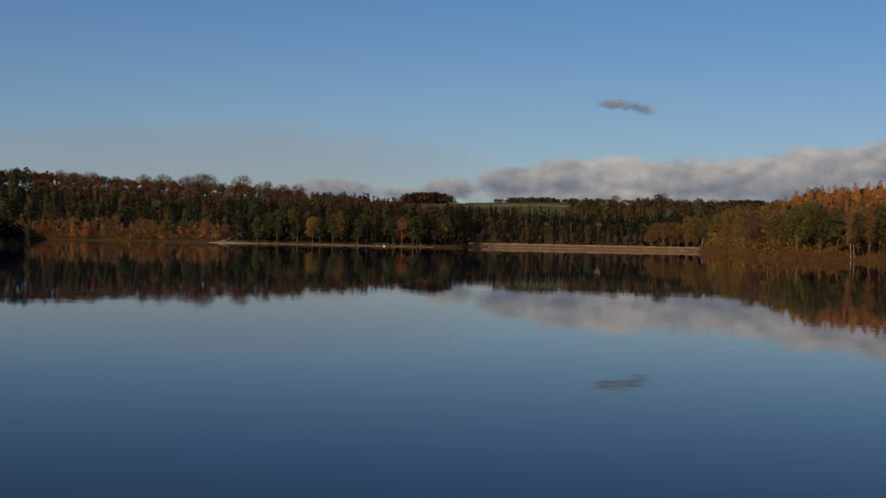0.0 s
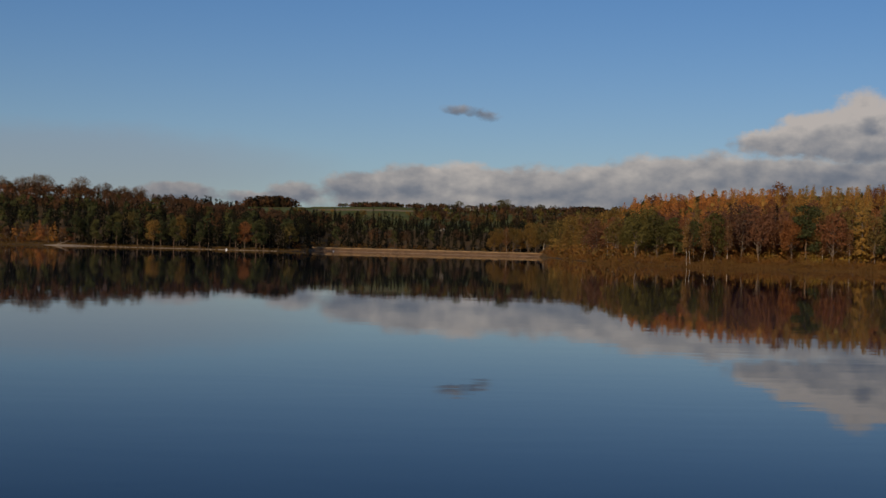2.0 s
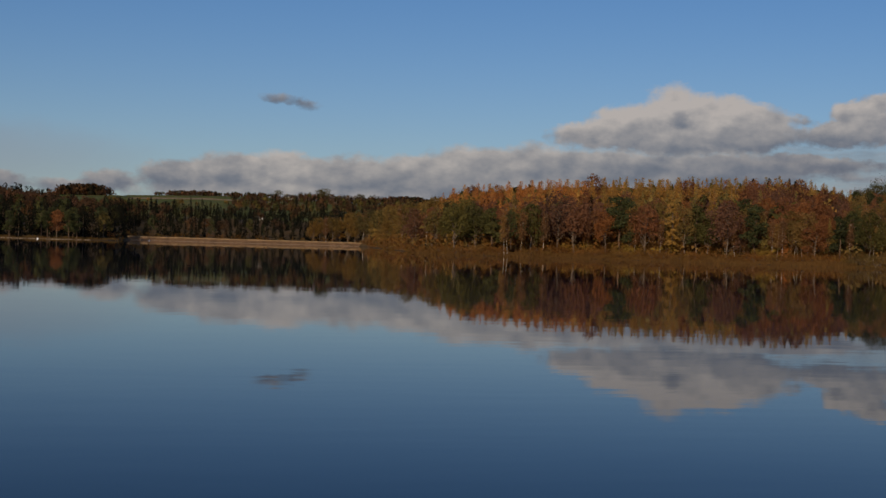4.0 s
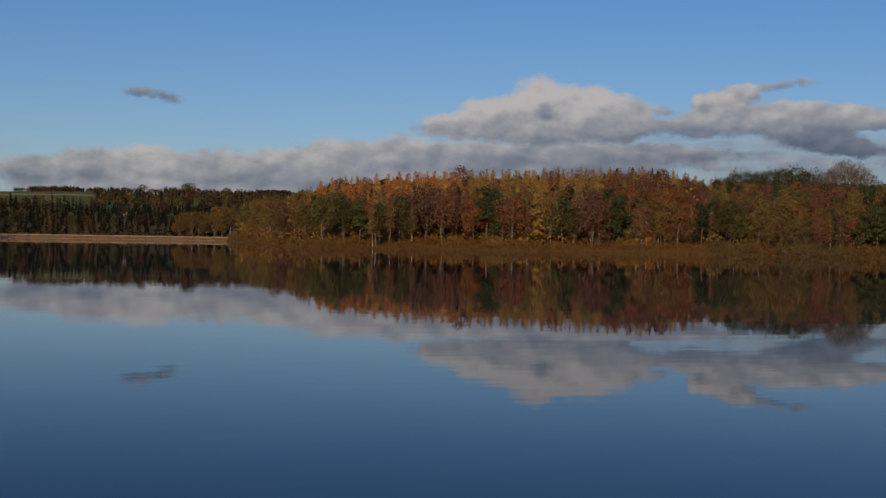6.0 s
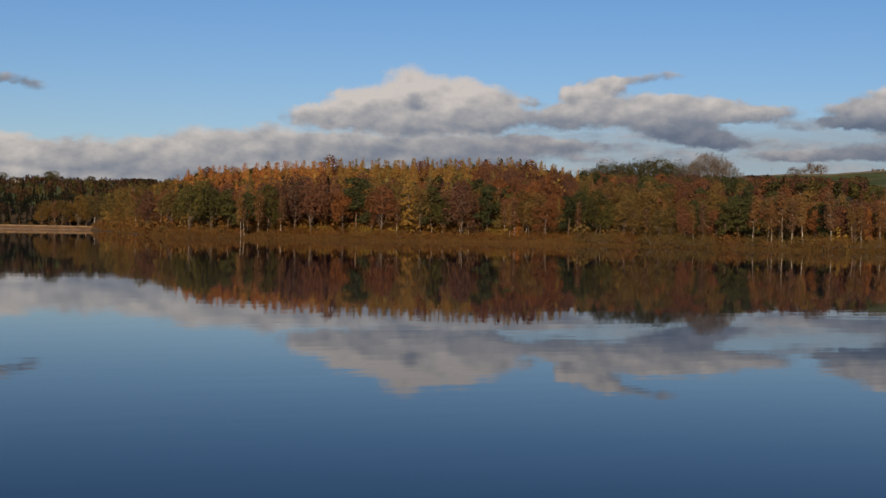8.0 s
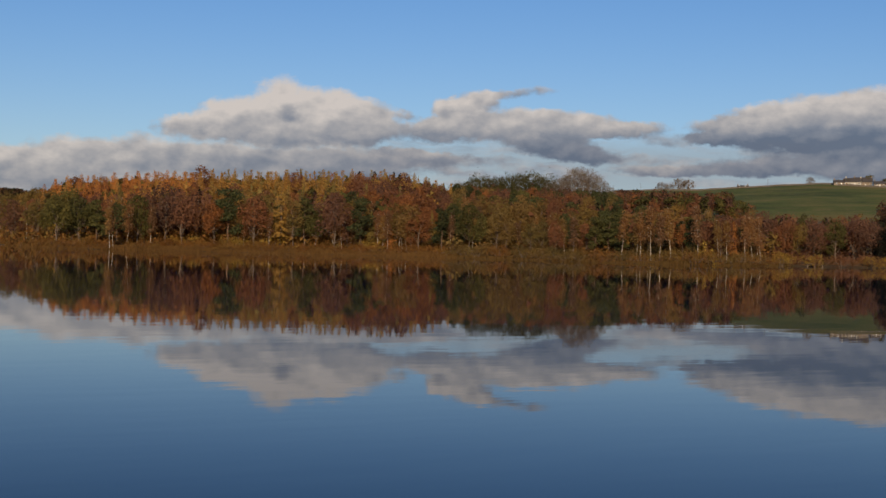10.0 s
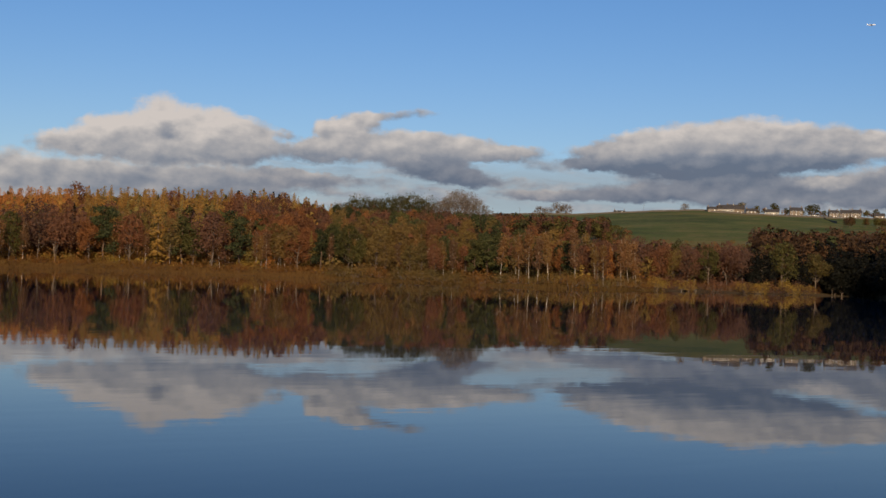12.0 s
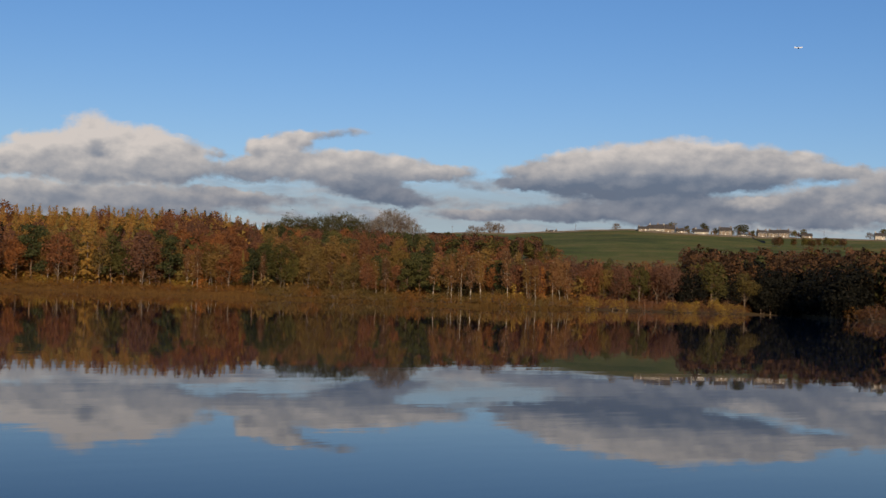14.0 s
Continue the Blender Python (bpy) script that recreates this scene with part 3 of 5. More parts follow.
KINDS = {
    "larch": (cone_tree, dict(width=.27, low=.2, droop=.22, power=.9, shag=.8), LARCH, BARK, "golden larch with a conical crown in the wood by the lake", .8),
    "orange_larch": (cone_tree, dict(width=.29, low=.2, droop=.16, power=.8, shag=1.0), LARCH_RED, BARK, "bright orange autumn larch in the wood by the lake", .8),
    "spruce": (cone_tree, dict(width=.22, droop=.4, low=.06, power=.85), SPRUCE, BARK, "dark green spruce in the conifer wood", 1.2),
    "pine": (pine_tree, dict(low=.24, width=.22), PINE, PINE_BARK, "dark green Scots pine with a bare reddish trunk", .85),
    "beech": (broad_tree, dict(width=.28, low=.15), BEECH, BARK, "russet brown beech in full autumn leaf", .88),
    "oak": (broad_tree, dict(width=.29, low=.14), OAK, BARK, "olive and brown oak on the wooded bank", .88),
    "ash": (broad_tree, dict(width=.25, low=.14), ASH, BARK, "olive-green ash on the wooded bank", .88),
    "pale_ash": (broad_tree, dict(width=.24, low=.16), PALE_ASH, BARK, "tan and olive ash with thinning leaves on the bank", .72),
    "copper_beech": (broad_tree, dict(width=.29, low=.13), COPPER, BARK, "purple-brown half-bare beech on the wooded bank", .72),
    "old_oak": (broad_tree, dict(width=.5, low=.4, trunk_r=.3), OLD_OAK, BARK, "old oak with a broad thinning crown on the brow", 1.1),
    "russet_tree": (broad_tree, dict(width=.34, low=.12), SHADED_RUSSET, BARK, "russet broadleaved tree, leaves darkened for the far hillside's shade", 1.0),
    "birch": (birch_tree, {}, BIRCH, BIRCH_BARK, "slender white-trunked birch with thin rusty leaves at the water's edge", .36),
    "holly": (broad_tree, dict(width=.42, low=.02), SHADED_HOLLY, BARK, "evergreen holly overhanging the water, leaves blackened in place of shade", .42),
    "shrub": (bush, {}, SHRUB, BARK, "brown and olive willow shrub on the bank", .8),
    "bramble_shrub": (bush, {}, PALE_ASH, BARK, "olive-brown thorn bush on the bank", .8),
    "dark_shrub": (bush, {}, COPPER, BARK, "dark brown half-bare thorn bush", .8),
    "gold_shrub": (bush, {}, GOLD, BARK, "yellow willow bush at the water's edge", .9),
}
MADE = {}


def template(kind, grade, i):
    """Trunk and crown of a kind of tree, 10 m high (shrubs 3 m), in three grades of fineness."""
    key = (kind, grade, i)
    if key not in MADE:
        fn, opts, leaf, bark, label, k = KINDS[kind]
        rng = np.random.default_rng(sum(map(ord, kind)) * 31 + grade * 7 + i)
        n, size = ((2600, .15), (1250, .21), (350, .36), (70, .85))[grade]
        h = 3.0 if "shrub" in kind else 10.0
        if h == 3.0:
            n, size = n // 3, size * .55
        if kind == "holly":
            size *= 1.9
        MADE[key] = fn(rng, h, int(n * k), size, **opts)
    return MADE[key]


MESHES = {}


def tree_meshes(kind, i):
    if (kind, i) not in MESHES:
        (tv, tf), (cv, cn) = template(kind, 0, i)
        fn, opts, leaf, bark, label, k = KINDS[kind]
        MESHES[kind, i] = (mesh_of(kind + "_trunk", tv, tf, [bark], smooth=True), mesh_of(kind + "_crown", cv, tris(cv), [leaf], normals=cn))
    return MESHES[kind, i]


NAMES = {"shrub": "willow_shrub", "gold_shrub": "yellow_willow", "orange_larch": "larch_tree", "bramble_shrub": "thorn_shrub", "dark_shrub": "thorn_shrub"}
COUNT = {}


def plant(kind, az, r, h, label="", wide=1.0, sink=0.0):
    """One tree as a thing of its own: trunk and crown."""
    x, y = polar(az, r)
    full = 3.0 if "shrub" in kind else 10.0
    COUNT[kind] = COUNT.get(kind, 0) + 1
    tr, cr = tree_meshes(kind, COUNT[kind] % 5)
    ob = new(NAMES.get(kind, kind + "_tree"))
    s = h / full
    ob.matrix_world = Matrix.Translation((x, y, max(-.1, height(x, y)) - sink)) @ Matrix.Rotation(random.uniform(0, 6.28), 4, "Z") @ Matrix.Diagonal((s * wide, s * wide, s, 1))
    tagged(ob, label or KINDS[kind][4], "shrub" if "shrub" in kind else "tree", "%ss by the lake" % kind.replace("_", " "))
    for nm, me in (("trunk", tr), ("crown", cr)):
        p = new(nm, me)
        p.parent = ob
    return ob


def thicket(name, label, spots, grade, tops=True):
    """A stretch of wood that nobody could count, as one thing. spots: kind, x, y, height."""
    vs, fs, mats, mi, tint, soft, base = [], [], [], [], [], [], 0
    rng = np.random.default_rng(len(spots))
    for kind, x, y, h in spots:
        fn, opts, leaf, bark, lab, k = KINDS[kind]
        (tv, tf), (cv, cn) = template(kind, grade, int(rng.integers(0, 4)))
        full = 3.0 if "shrub" in kind else 10.0
        a, s = rng.uniform(0, 6.28), h / full
        turn = np.array([[math.cos(a), -math.sin(a), 0], [math.sin(a), math.cos(a), 0], [0, 0, 1]])
        rot = turn * s * (rng.uniform(.85, 1.2), rng.uniform(.85, 1.2), 1)
        o = np.array((x, y, height(x, y)))
        t = rng.uniform()
        trunk_faces = [t for q in tf[:24] for t in ((q[0], q[1], q[2]), (q[0], q[2], q[3]))]
        stub = tv[:max(max(q) for q in trunk_faces) + 1]
        pieces = [(stub, trunk_faces, bark, unit(stub * (1, 1, 0) + (0, 0, .02))), (cv, None, leaf, cn)]
        if tops and math.hypot(x, y) - shore(math.degrees(math.atan2(x, y))) > 48:
            # inside the wood only the tops of the trees stand clear
            c4 = cv.reshape(-1, 3, 3)
            keep = c4[:, 0, 2] > full * (.42 if fn is cone_tree else .5)
            pieces = [(c4[keep].reshape(-1, 3), None, leaf, cn.reshape(-1, 3, 3)[keep].reshape(-1, 3))]
        for v, f, m, nv in pieces:
            if m not in mats:
                mats.append(m)
            w = v @ rot.T + o
            fa = np.array(f if f is not None else np.arange(len(v)).reshape(-1, 3)) + base
            vs.append(w)
            soft.append(nv @ turn.T)
            fs.append(fa)
            mi.append(np.full(len(fa), mats.index(m)))
            tint.append(np.full(len(v), t))
            base += len(v)
    verts, faces, idx = np.concatenate(vs), np.concatenate(fs), np.concatenate(mi)
    me = bpy.data.meshes.new(name)
    me.vertices.add(len(verts))
    me.vertices.foreach_set("co", verts.astype(np.float32).ravel())
    me.loops.add(faces.size)
    me.loops.foreach_set("vertex_index", faces.astype(np.int32).ravel())
    me.polygons.add(len(faces))
    me.polygons.foreach_set("loop_start", np.arange(0, faces.size, 3, dtype=np.int32))
    for m in mats:
        me.materials.append(m)
    me.polygons.foreach_set("material_index", idx.astype(np.int32))
    at = me.attributes.new("tint", "FLOAT", "POINT")
    at.data.foreach_set("value", np.concatenate(tint).astype(np.float32))
    soft_normals(me, np.concatenate(soft))
    me.update(calc_edges=True)
    return tagged(new(name, me), label, "woodland", kind="stuff")


def scatter(rng, az0, az1, r0, r1, gap, pick):
    """Jittered spots of a wood. pick(az, depth from the shore, r) gives a kind and a height, or None."""
    out, r = [], r0
    while r < r1:
        step = math.degrees(gap / r)
        a = az0 + rng.uniform(0, step)
        while a < az1:
            aa, rr = a + rng.uniform(-.4, .4) * step, r + rng.uniform(-.45, .45) * gap
            d = rr - shore(aa)
            if d > 3 and rr > r0 - 10:
                got = pick(rng, aa, d, rr)
                if got:
                    out.append((got[0], *polar(aa, rr), got[1]))
            a += step
        r += gap * .9
    return out


def choose(rng, table):
    k = rng.uniform() * sum(table.values())
    for name, w in table.items():
        k -= w
        if k <= 0:
            return name
    return name


# ---- the woods ----
def west_wood(rng, az, d, r):
    if az < -16:
        d = r - 737
    if d < 4 or r > 1190 or (az > 0.3 and d < 60):
        return None
    f = d / max(1, 1150 - shore(az))
    if d < 25:
        t = {"birch": 2, "shrub": 2, "orange_larch": 1, "oak": 1} if az < -8 else {"pine": 2, "oak": .6, "spruce": 4}
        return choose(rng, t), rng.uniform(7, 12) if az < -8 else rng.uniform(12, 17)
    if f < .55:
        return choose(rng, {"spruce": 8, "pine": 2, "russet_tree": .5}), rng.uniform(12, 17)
    # russet trees here carry the slope's shade in their darkened leaves
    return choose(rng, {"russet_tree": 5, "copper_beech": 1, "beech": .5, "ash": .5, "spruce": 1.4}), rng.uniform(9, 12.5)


def dam_wood(rng, az, d, r):
    if az > 10.3 and d < 90:
        return None
    if d < 16 or r > 1175:
        return None
    if d < 30:
        return choose(rng, {"shrub": 4, "birch": .4}), rng.uniform(3.0, 5.5)
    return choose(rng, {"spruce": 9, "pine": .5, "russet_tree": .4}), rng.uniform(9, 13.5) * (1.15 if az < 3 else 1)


# elevation of the wood's skyline, by heading (degrees)
CREST = [(10.3, 1.35), (11.4, 1.5), (12.6, 1.75), (13.15, 1.97), (13.6, 2.22), (14.2, 2.46), (15.7, 2.56), (17, 2.7), (19.5, 2.85), (21.6, 2.96), (23.7, 3.05), (25.3, 3.03),
         (26.3, 3.14), (27.2, 3.06), (28.3, 2.86), (29.0, 2.62), (30.2, 2.45), (31.5, 2.4), (33, 2.45), (34.6, 2.4), (36, 2.3)]
CREST_COLUMNS = np.array(CREST).T


def reach_up(az, r, el):
    """How tall a tree there must be to show its tip at that elevation."""
    return 3.0 + r * math.tan(radians(el)) - height(*polar(az, r))


def hill_wood(rng, az, d, r):
    """The packed inner wood, lower than the trees that stand out of it."""
    if d < 42 or az < 12:
        return None
    el = float(np.interp(az, *CREST_COLUMNS)) * float(np.interp(d, [40, 130], [.60, .86]))
    return choose(rng, {"beech": 1, "copper_beech": 2, "oak": 1, "ash": 1, "larch": 2}), min(15, max(5, reach_up(az, r, el)))


rng = np.random.default_rng(11)
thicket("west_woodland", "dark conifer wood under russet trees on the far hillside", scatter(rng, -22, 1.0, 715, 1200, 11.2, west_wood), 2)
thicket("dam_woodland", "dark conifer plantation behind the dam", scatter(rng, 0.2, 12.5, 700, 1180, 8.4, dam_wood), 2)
thicket("hill_woodland", "orange larches and russet trees covering the lakeside hill", scatter(rng, 10.3, 36, 415, 620, 8.0, hill_wood), 3)


def bank_wood(rng, az, d, r):
    if d < 18 or d > 100:
        return None
    if az > 38 and d > 70 and az < 46:
        return None
    return choose(rng, {"beech": 1.5, "copper_beech": 2, "ash": 2, "pine": 2, "birch": 1} if az < 41 else {"copper_beech": 5, "ash": 1.5, "oak": 1, "pine": .6} if az < 45.5 else {"russet_tree": 5, "copper_beech": 1, "ash": .8, "pine": .5}), rng.uniform(8, 11.5) if az < 46 else rng.uniform(10, 15)


thicket("bank_woodland", "russet and olive trees on the bank below the pasture", scatter(rng, 34.5, 58, 360, 540, 8.0, bank_wood), 2)


def understory(rng, az, d, r):
    if not (7 if az < 29 else 4) < d < 44 or (az > 41 and d < 15 and rng.uniform() < .6):
        return None
    if 48.6 < az < 52.0:
        return None
    if az > 41.5:
        return choose(rng, {"dark_shrub": 5, "shrub": .8, "gold_shrub": .25}), rng.uniform(1.6, 4.4)
    return choose(rng, {"shrub": 4 if az < 29 else 1.6, "bramble_shrub": .6 if az < 29 else 3, "gold_shrub": .2 if az > 17 else .05}), rng.uniform(3.4, 6.4) if d > 16 else rng.uniform(1.4, 3.4)


thicket("undergrowth", "dense brown undergrowth beneath the lakeside trees", scatter(rng, 10.5, 56, 350, 900, 3.7, understory), 2)


# ---- trees that can be told apart, on the near side of the right-hand wood ----
MIXES = [
    (12.2, {"oak": 4, "ash": 2, "birch": 1, "larch": .6}), (13.5, {"copper_beech": 1.6, "beech": 2.4, "birch": 1.5}), (15.6, {"pine": 2, "ash": 4}),
    (19.6, {"copper_beech": 1, "beech": 3, "birch": 2.5, "larch": .6}), (22.6, {"pine": 2.5, "beech": 1, "oak": 1.5, "pale_ash": 1.5}), (24.2, {"beech": 3, "larch": 2}),
    (27.4, {"birch": 2, "beech": 2, "oak": 1}), (28.4, {"beech": 1}), (29.6, {"pine": 3, "ash": 3}), (31.0, {"pale_ash": 4, "oak": 1, "birch": 2}), (34.0, {"pale_ash": 4, "ash": 1.5, "pine": .8, "birch": 1.2}),
    (35.0, {"birch": 1.5, "beech": 1.5, "oak": 1}), (36.4, {"pine": 3, "ash": 1}), (41.5, {"birch": 1.6, "beech": 2.4, "pine": 1, "oak": 1}),
    # holly in these mixes puts the shaded shore into near-black leaves
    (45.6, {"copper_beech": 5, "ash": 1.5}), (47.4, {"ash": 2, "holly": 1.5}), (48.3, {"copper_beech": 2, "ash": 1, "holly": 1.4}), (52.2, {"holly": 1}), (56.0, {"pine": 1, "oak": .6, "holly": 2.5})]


def mix_at(az):
    for end, table in MIXES:
        if az < end:
            return table
    return MIXES[-1][1]


# the foremost trees, by heading, kind, elevation of the tip and breadth
FOREMOST_POINT = [
    (11.3, "oak", 1.2, 1.2), (11.75, "larch", 1.3, 1.1), (12.3, "copper_beech", 1.4, 1.1), (13.15, "oak", 1.5, 1.0), (13.85, "ash", 1.72, 1.15),
    (14.7, "ash", 1.7, 1.1), (15.35, "pine", 1.5, 1.1), (16.1, "pine", 1.4, 1.0), (16.9, "ash", 1.8, 1.0), (17.4, "birch", 1.4, 1.0),
    (17.95, "copper_beech", 2.3, 1.0), (18.6, "copper_beech", 2.0, 1.0), (19.2, "copper_beech", 1.9, 1.0), (19.85, "beech", 1.5, 1.0)]
FOREMOST_WOOD = [
    (20.4, "pine", 2.1, 1.2), (20.8, "pale_ash", 1.4, .8), (21.4, "beech", 1.95, 1.0), (21.7, "birch", 1.2, 1.0), (22.0, "birch", 1.1, 1.0),
    (22.45, "larch", 2.5, 1.0), (22.95, "pale_ash", 1.75, .8), (23.4, "pine", 1.8, 1.2), (23.85, "ash", 1.5, .9), (24.6, "copper_beech", 1.95, 1.2),
    (25.1, "beech", 1.5, .8), (25.65, "pine", 1.9, 1.1), (26.05, "larch", 1.45, .8), (26.5, "birch", 1.35, 1.0), (26.8, "orange_larch", .8, 1.1),
    (27.15, "birch", 1.3, 1.0), (27.65, "pale_ash", 1.65, 1.1), (28.45, "larch", 1.5, .7), (28.85, "pine", 1.4, 1.0), (29.3, "pine", 1.65, 1.1),
    (29.95, "ash", 1.75, 1.0)]
FOREMOST_BANK = [
    (30.4, "ash", 1.4, .9), (31.05, "pale_ash", 1.65, 1.0), (31.45, "pale_ash", 1.3, .9), (31.95, "birch", 1.1, 1.0), (32.4, "pale_ash", 1.0, 1.1),
    (32.85, "pale_ash", 1.1, 1.0), (33.4, "beech", 1.15, .8), (33.75, "birch", 1.3, 1.0), (34.6, "beech", 1.1, .8), (34.95, "pine", 1.35, 1.1),
    (35.5, "pine", 1.5, 1.2), (36.05, "pine", 1.25, 1.1), (36.45, "beech", 1.2, .7), (37.05, "birch", 1.4, 1.0), (37.9, "birch", 1.3, 1.0),
    (38.4, "beech", 1.2, .8), (38.75, "pine", 1.3, .9), (39.3, "beech", 1.25, .9), (39.85, "copper_beech", 1.5, 1.0), (40.45, "birch", 1.25, 1.0),
    (41.3, "birch", 1.15, 1.0), (42.3, "beech", 1.35, 1.0), (42.8, "oak", 1.2, 1.0), (43.4, "copper_beech", 1.35, 1.1), (43.65, "ash", .8, 1.1),
    (44.2, "ash", 1.4, 1.0), (44.9, "copper_beech", 1.6, 1.2), (45.5, "copper_beech", 1.4, 1.0)]


def plant_foremost():
    for i, (az, kind, el, wide) in enumerate(FOREMOST_POINT + FOREMOST_WOOD + FOREMOST_BANK):
        r = shore(az) + 16 + 3 * math.sin(i * 2.7)
        plant(kind, az, r, reach_up(az, r, el), wide=wide)


plant_foremost()


def plant_front():
    rng = np.random.default_rng(5)
    for row, d in enumerate((22, 29, 37)):
        az = 10.5 + row * .2
        while az < 56:
            r = shore(az) + d + rng.uniform(-2.5, 2.5)
            kind = choose(rng, mix_at(az))
            top = float(np.interp(az, [10, 12.6, 14, 24, 34, 40, 46, 49, 52, 56], [12, 11.5, 13.5, 14.2, 13.5, 12.5, 11, 11, 10, 12]))
            h = top * rng.uniform(.75, 1.12) * (1 + row * .03)
            if row > 0 or az > 49:
                plant(kind, az, r, h, wide=rng.uniform(.75, 1.15))
            az += math.degrees(rng.uniform(3.9, 6.0) / r)


plant_front()


def hill_kind(rng, az, row):
    """What grows where on the hillside."""
    if az < 13.2:
        return choose(rng, {"oak": 3, "larch": 1.5, "beech": 1})
    if az < 19.2:
        return choose(rng, {"orange_larch": 7, "beech": .7, "larch": .4} if row > 0 else {"orange_larch": 4, "beech": 1, "ash": 1.5, "copper_beech": 1})
    if az < 25.2:
        return choose(rng, {"larch": 8, "beech": .5, "spruce": .3, "orange_larch": .4} if row > 0 else {"larch": 5, "copper_beech": 2, "beech": 1, "pine": 1})
    if az < 29.2:
        return choose(rng, {"larch": 6, "spruce": 1.2, "beech": .4} if row > 3 else {"beech": 3, "copper_beech": 3, "larch": 1, "pine": .6})
    return choose(rng, {"copper_beech": 3, "pine": 2.2, "beech": 1.4, "pale_ash": 1.6, "spruce": 1.2, "ash": 1.5})


def plant_hill():
    """The crowns that rise behind one another up to the skyline."""
    rng = np.random.default_rng(17)
    for row, (d, part) in enumerate([(46, .72), (60, .79), (74, .86), (88, .92), (103, .97), (118, 1.0), (133, 1.01)]):
        az = 10.5 + row * .1
        while az < 36:
            r = shore(az) + d + rng.uniform(-5, 5)
            kind = hill_kind(rng, az, row)
            el = float(np.interp(az, *CREST_COLUMNS)) * part * (1 - .05 * rng.uniform() ** 1.5 + .012 * rng.normal())
            h = reach_up(az, r, el)
            if h > 5:
                plant(kind, az, r, min(h, 20.5), wide=rng.uniform(.8, 1.2) * (1 if kind in ("larch", "orange_larch", "spruce") else .85))
            az += math.degrees((rng.uniform(4.4, 7.2) if row < 4 else rng.uniform(2.2, 5.2)) / r)


plant_hill()

# single birches that stand out, by heading, distance behind the shore and height
for az, d, h in [(12.75, 20, 10), (15.85, 1.5, 9), (15.98, 1.5, 8), (16.5, 12, 9), (17.4, 13, 10), (21.0, 16, 7), (24.5, 15, 8), (24.9, 15, 8),
                 (25.25, 15, 8), (25.7, 15, 8), (26.3, 15, 8.5), (26.7, 14, 9), (27.3, 14, 8), (27.45, 14, 8), (29.2, 14, 8), (30.1, 14, 8),
                 (34.1, 6, 10), (36.0, 7, 11), (36.6, 7, 10), (36.75, 5, 11), (37.15, 8, 12), (37.5, 8, 9), (37.95, 10, 12), (39.0, 8, 12),
                 (39.8, 7, 8), (40.1, 7, 8), (40.8, 5, 11), (41.1, 4, 11), (41.4, 5, 9)]:
    plant("birch", az, shore(az) + d, h * (1.45 if h < 10 else 1.2), "tall birch with a bright white trunk and sparse rusty leaves", .95)
plant("beech", 27.95, shore(27.95) + 12, 11.5, "rounded rust-red beech in dense autumn leaf", 1.15)
plant("ash", 47.0, shore(47.0) + 6, reach_up(47.0, shore(47.0) + 6, 1.69), "tall olive-yellow ash lit by the sun beside dark shade", 1.1)
# near-black hollies added for the shaded gaps on both sides of the ash
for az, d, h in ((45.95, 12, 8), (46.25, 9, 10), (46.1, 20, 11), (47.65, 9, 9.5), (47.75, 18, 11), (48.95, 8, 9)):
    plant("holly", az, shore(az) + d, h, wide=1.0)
plant("oak", 48.27, shore(48.27) + 6, reach_up(48.27, shore(48.27) + 6, 1.26), "round orange-brown oak at the shaded shore", 1.25)
plant("orange_larch", 40.35, shore(40.35) + 18, 10.5, "bright orange larch among birches", 1.2)

# near-black evergreens in place of shade: the cove and the west-end headland
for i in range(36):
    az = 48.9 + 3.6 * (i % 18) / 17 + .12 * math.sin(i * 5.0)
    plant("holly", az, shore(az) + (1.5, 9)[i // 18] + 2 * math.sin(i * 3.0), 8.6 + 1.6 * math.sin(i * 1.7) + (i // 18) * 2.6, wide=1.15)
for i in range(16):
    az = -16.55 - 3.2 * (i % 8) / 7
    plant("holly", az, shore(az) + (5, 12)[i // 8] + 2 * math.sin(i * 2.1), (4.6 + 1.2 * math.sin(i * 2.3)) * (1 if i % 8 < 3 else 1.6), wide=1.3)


# ---- shrubs and reeds on the bank ----
def plant_shrubs():
    rng = np.random.default_rng(8)
    az = 10.3
    while az < 55:
        if 48.6 < az < 52.2:
            az = 52.2
        lo = float(np.interp(az, [10, 14, 24, 29, 31, 55], [3, 4, 5, 4, .3, .3]))
        r = shore(az) + lo * .4 + rng.uniform(0, 11 if az < 30 else 7)
        h = rng.uniform(1.2, 2.7) * (1.75 if az > 29 else 1.35)
        plant("shrub" if az < 29 or rng.uniform() < .35 else "bramble_shrub" if az < 41.5 else "dark_shrub", az, r, h, wide=rng.uniform(.9, 1.5))
        az += math.degrees(rng.uniform(.9, 2.2) * (1 if az < 41 else 1.3) / r)
    for az, d, h in [(18.4, 14, 3), (19.2, 15, 3.2), (20.4, 15, 3.6), (20.9, 14, 3), (26.0, 13, 3.4), (42.15, .5, 3.2), (42.45, .8, 2.6), (43.35, .5, 3.0), (45.6, .6, 2.8), (46.15, .5, 3.2), (47.15, .5, 3.4), (47.5, .8, 2.8), (47.9, .4, 2.6), (39.45, 1, 3.2)]:
        plant("gold_shrub", az, shore(az) + d, h * 1.2, wide=1.1)


plant_shrubs()


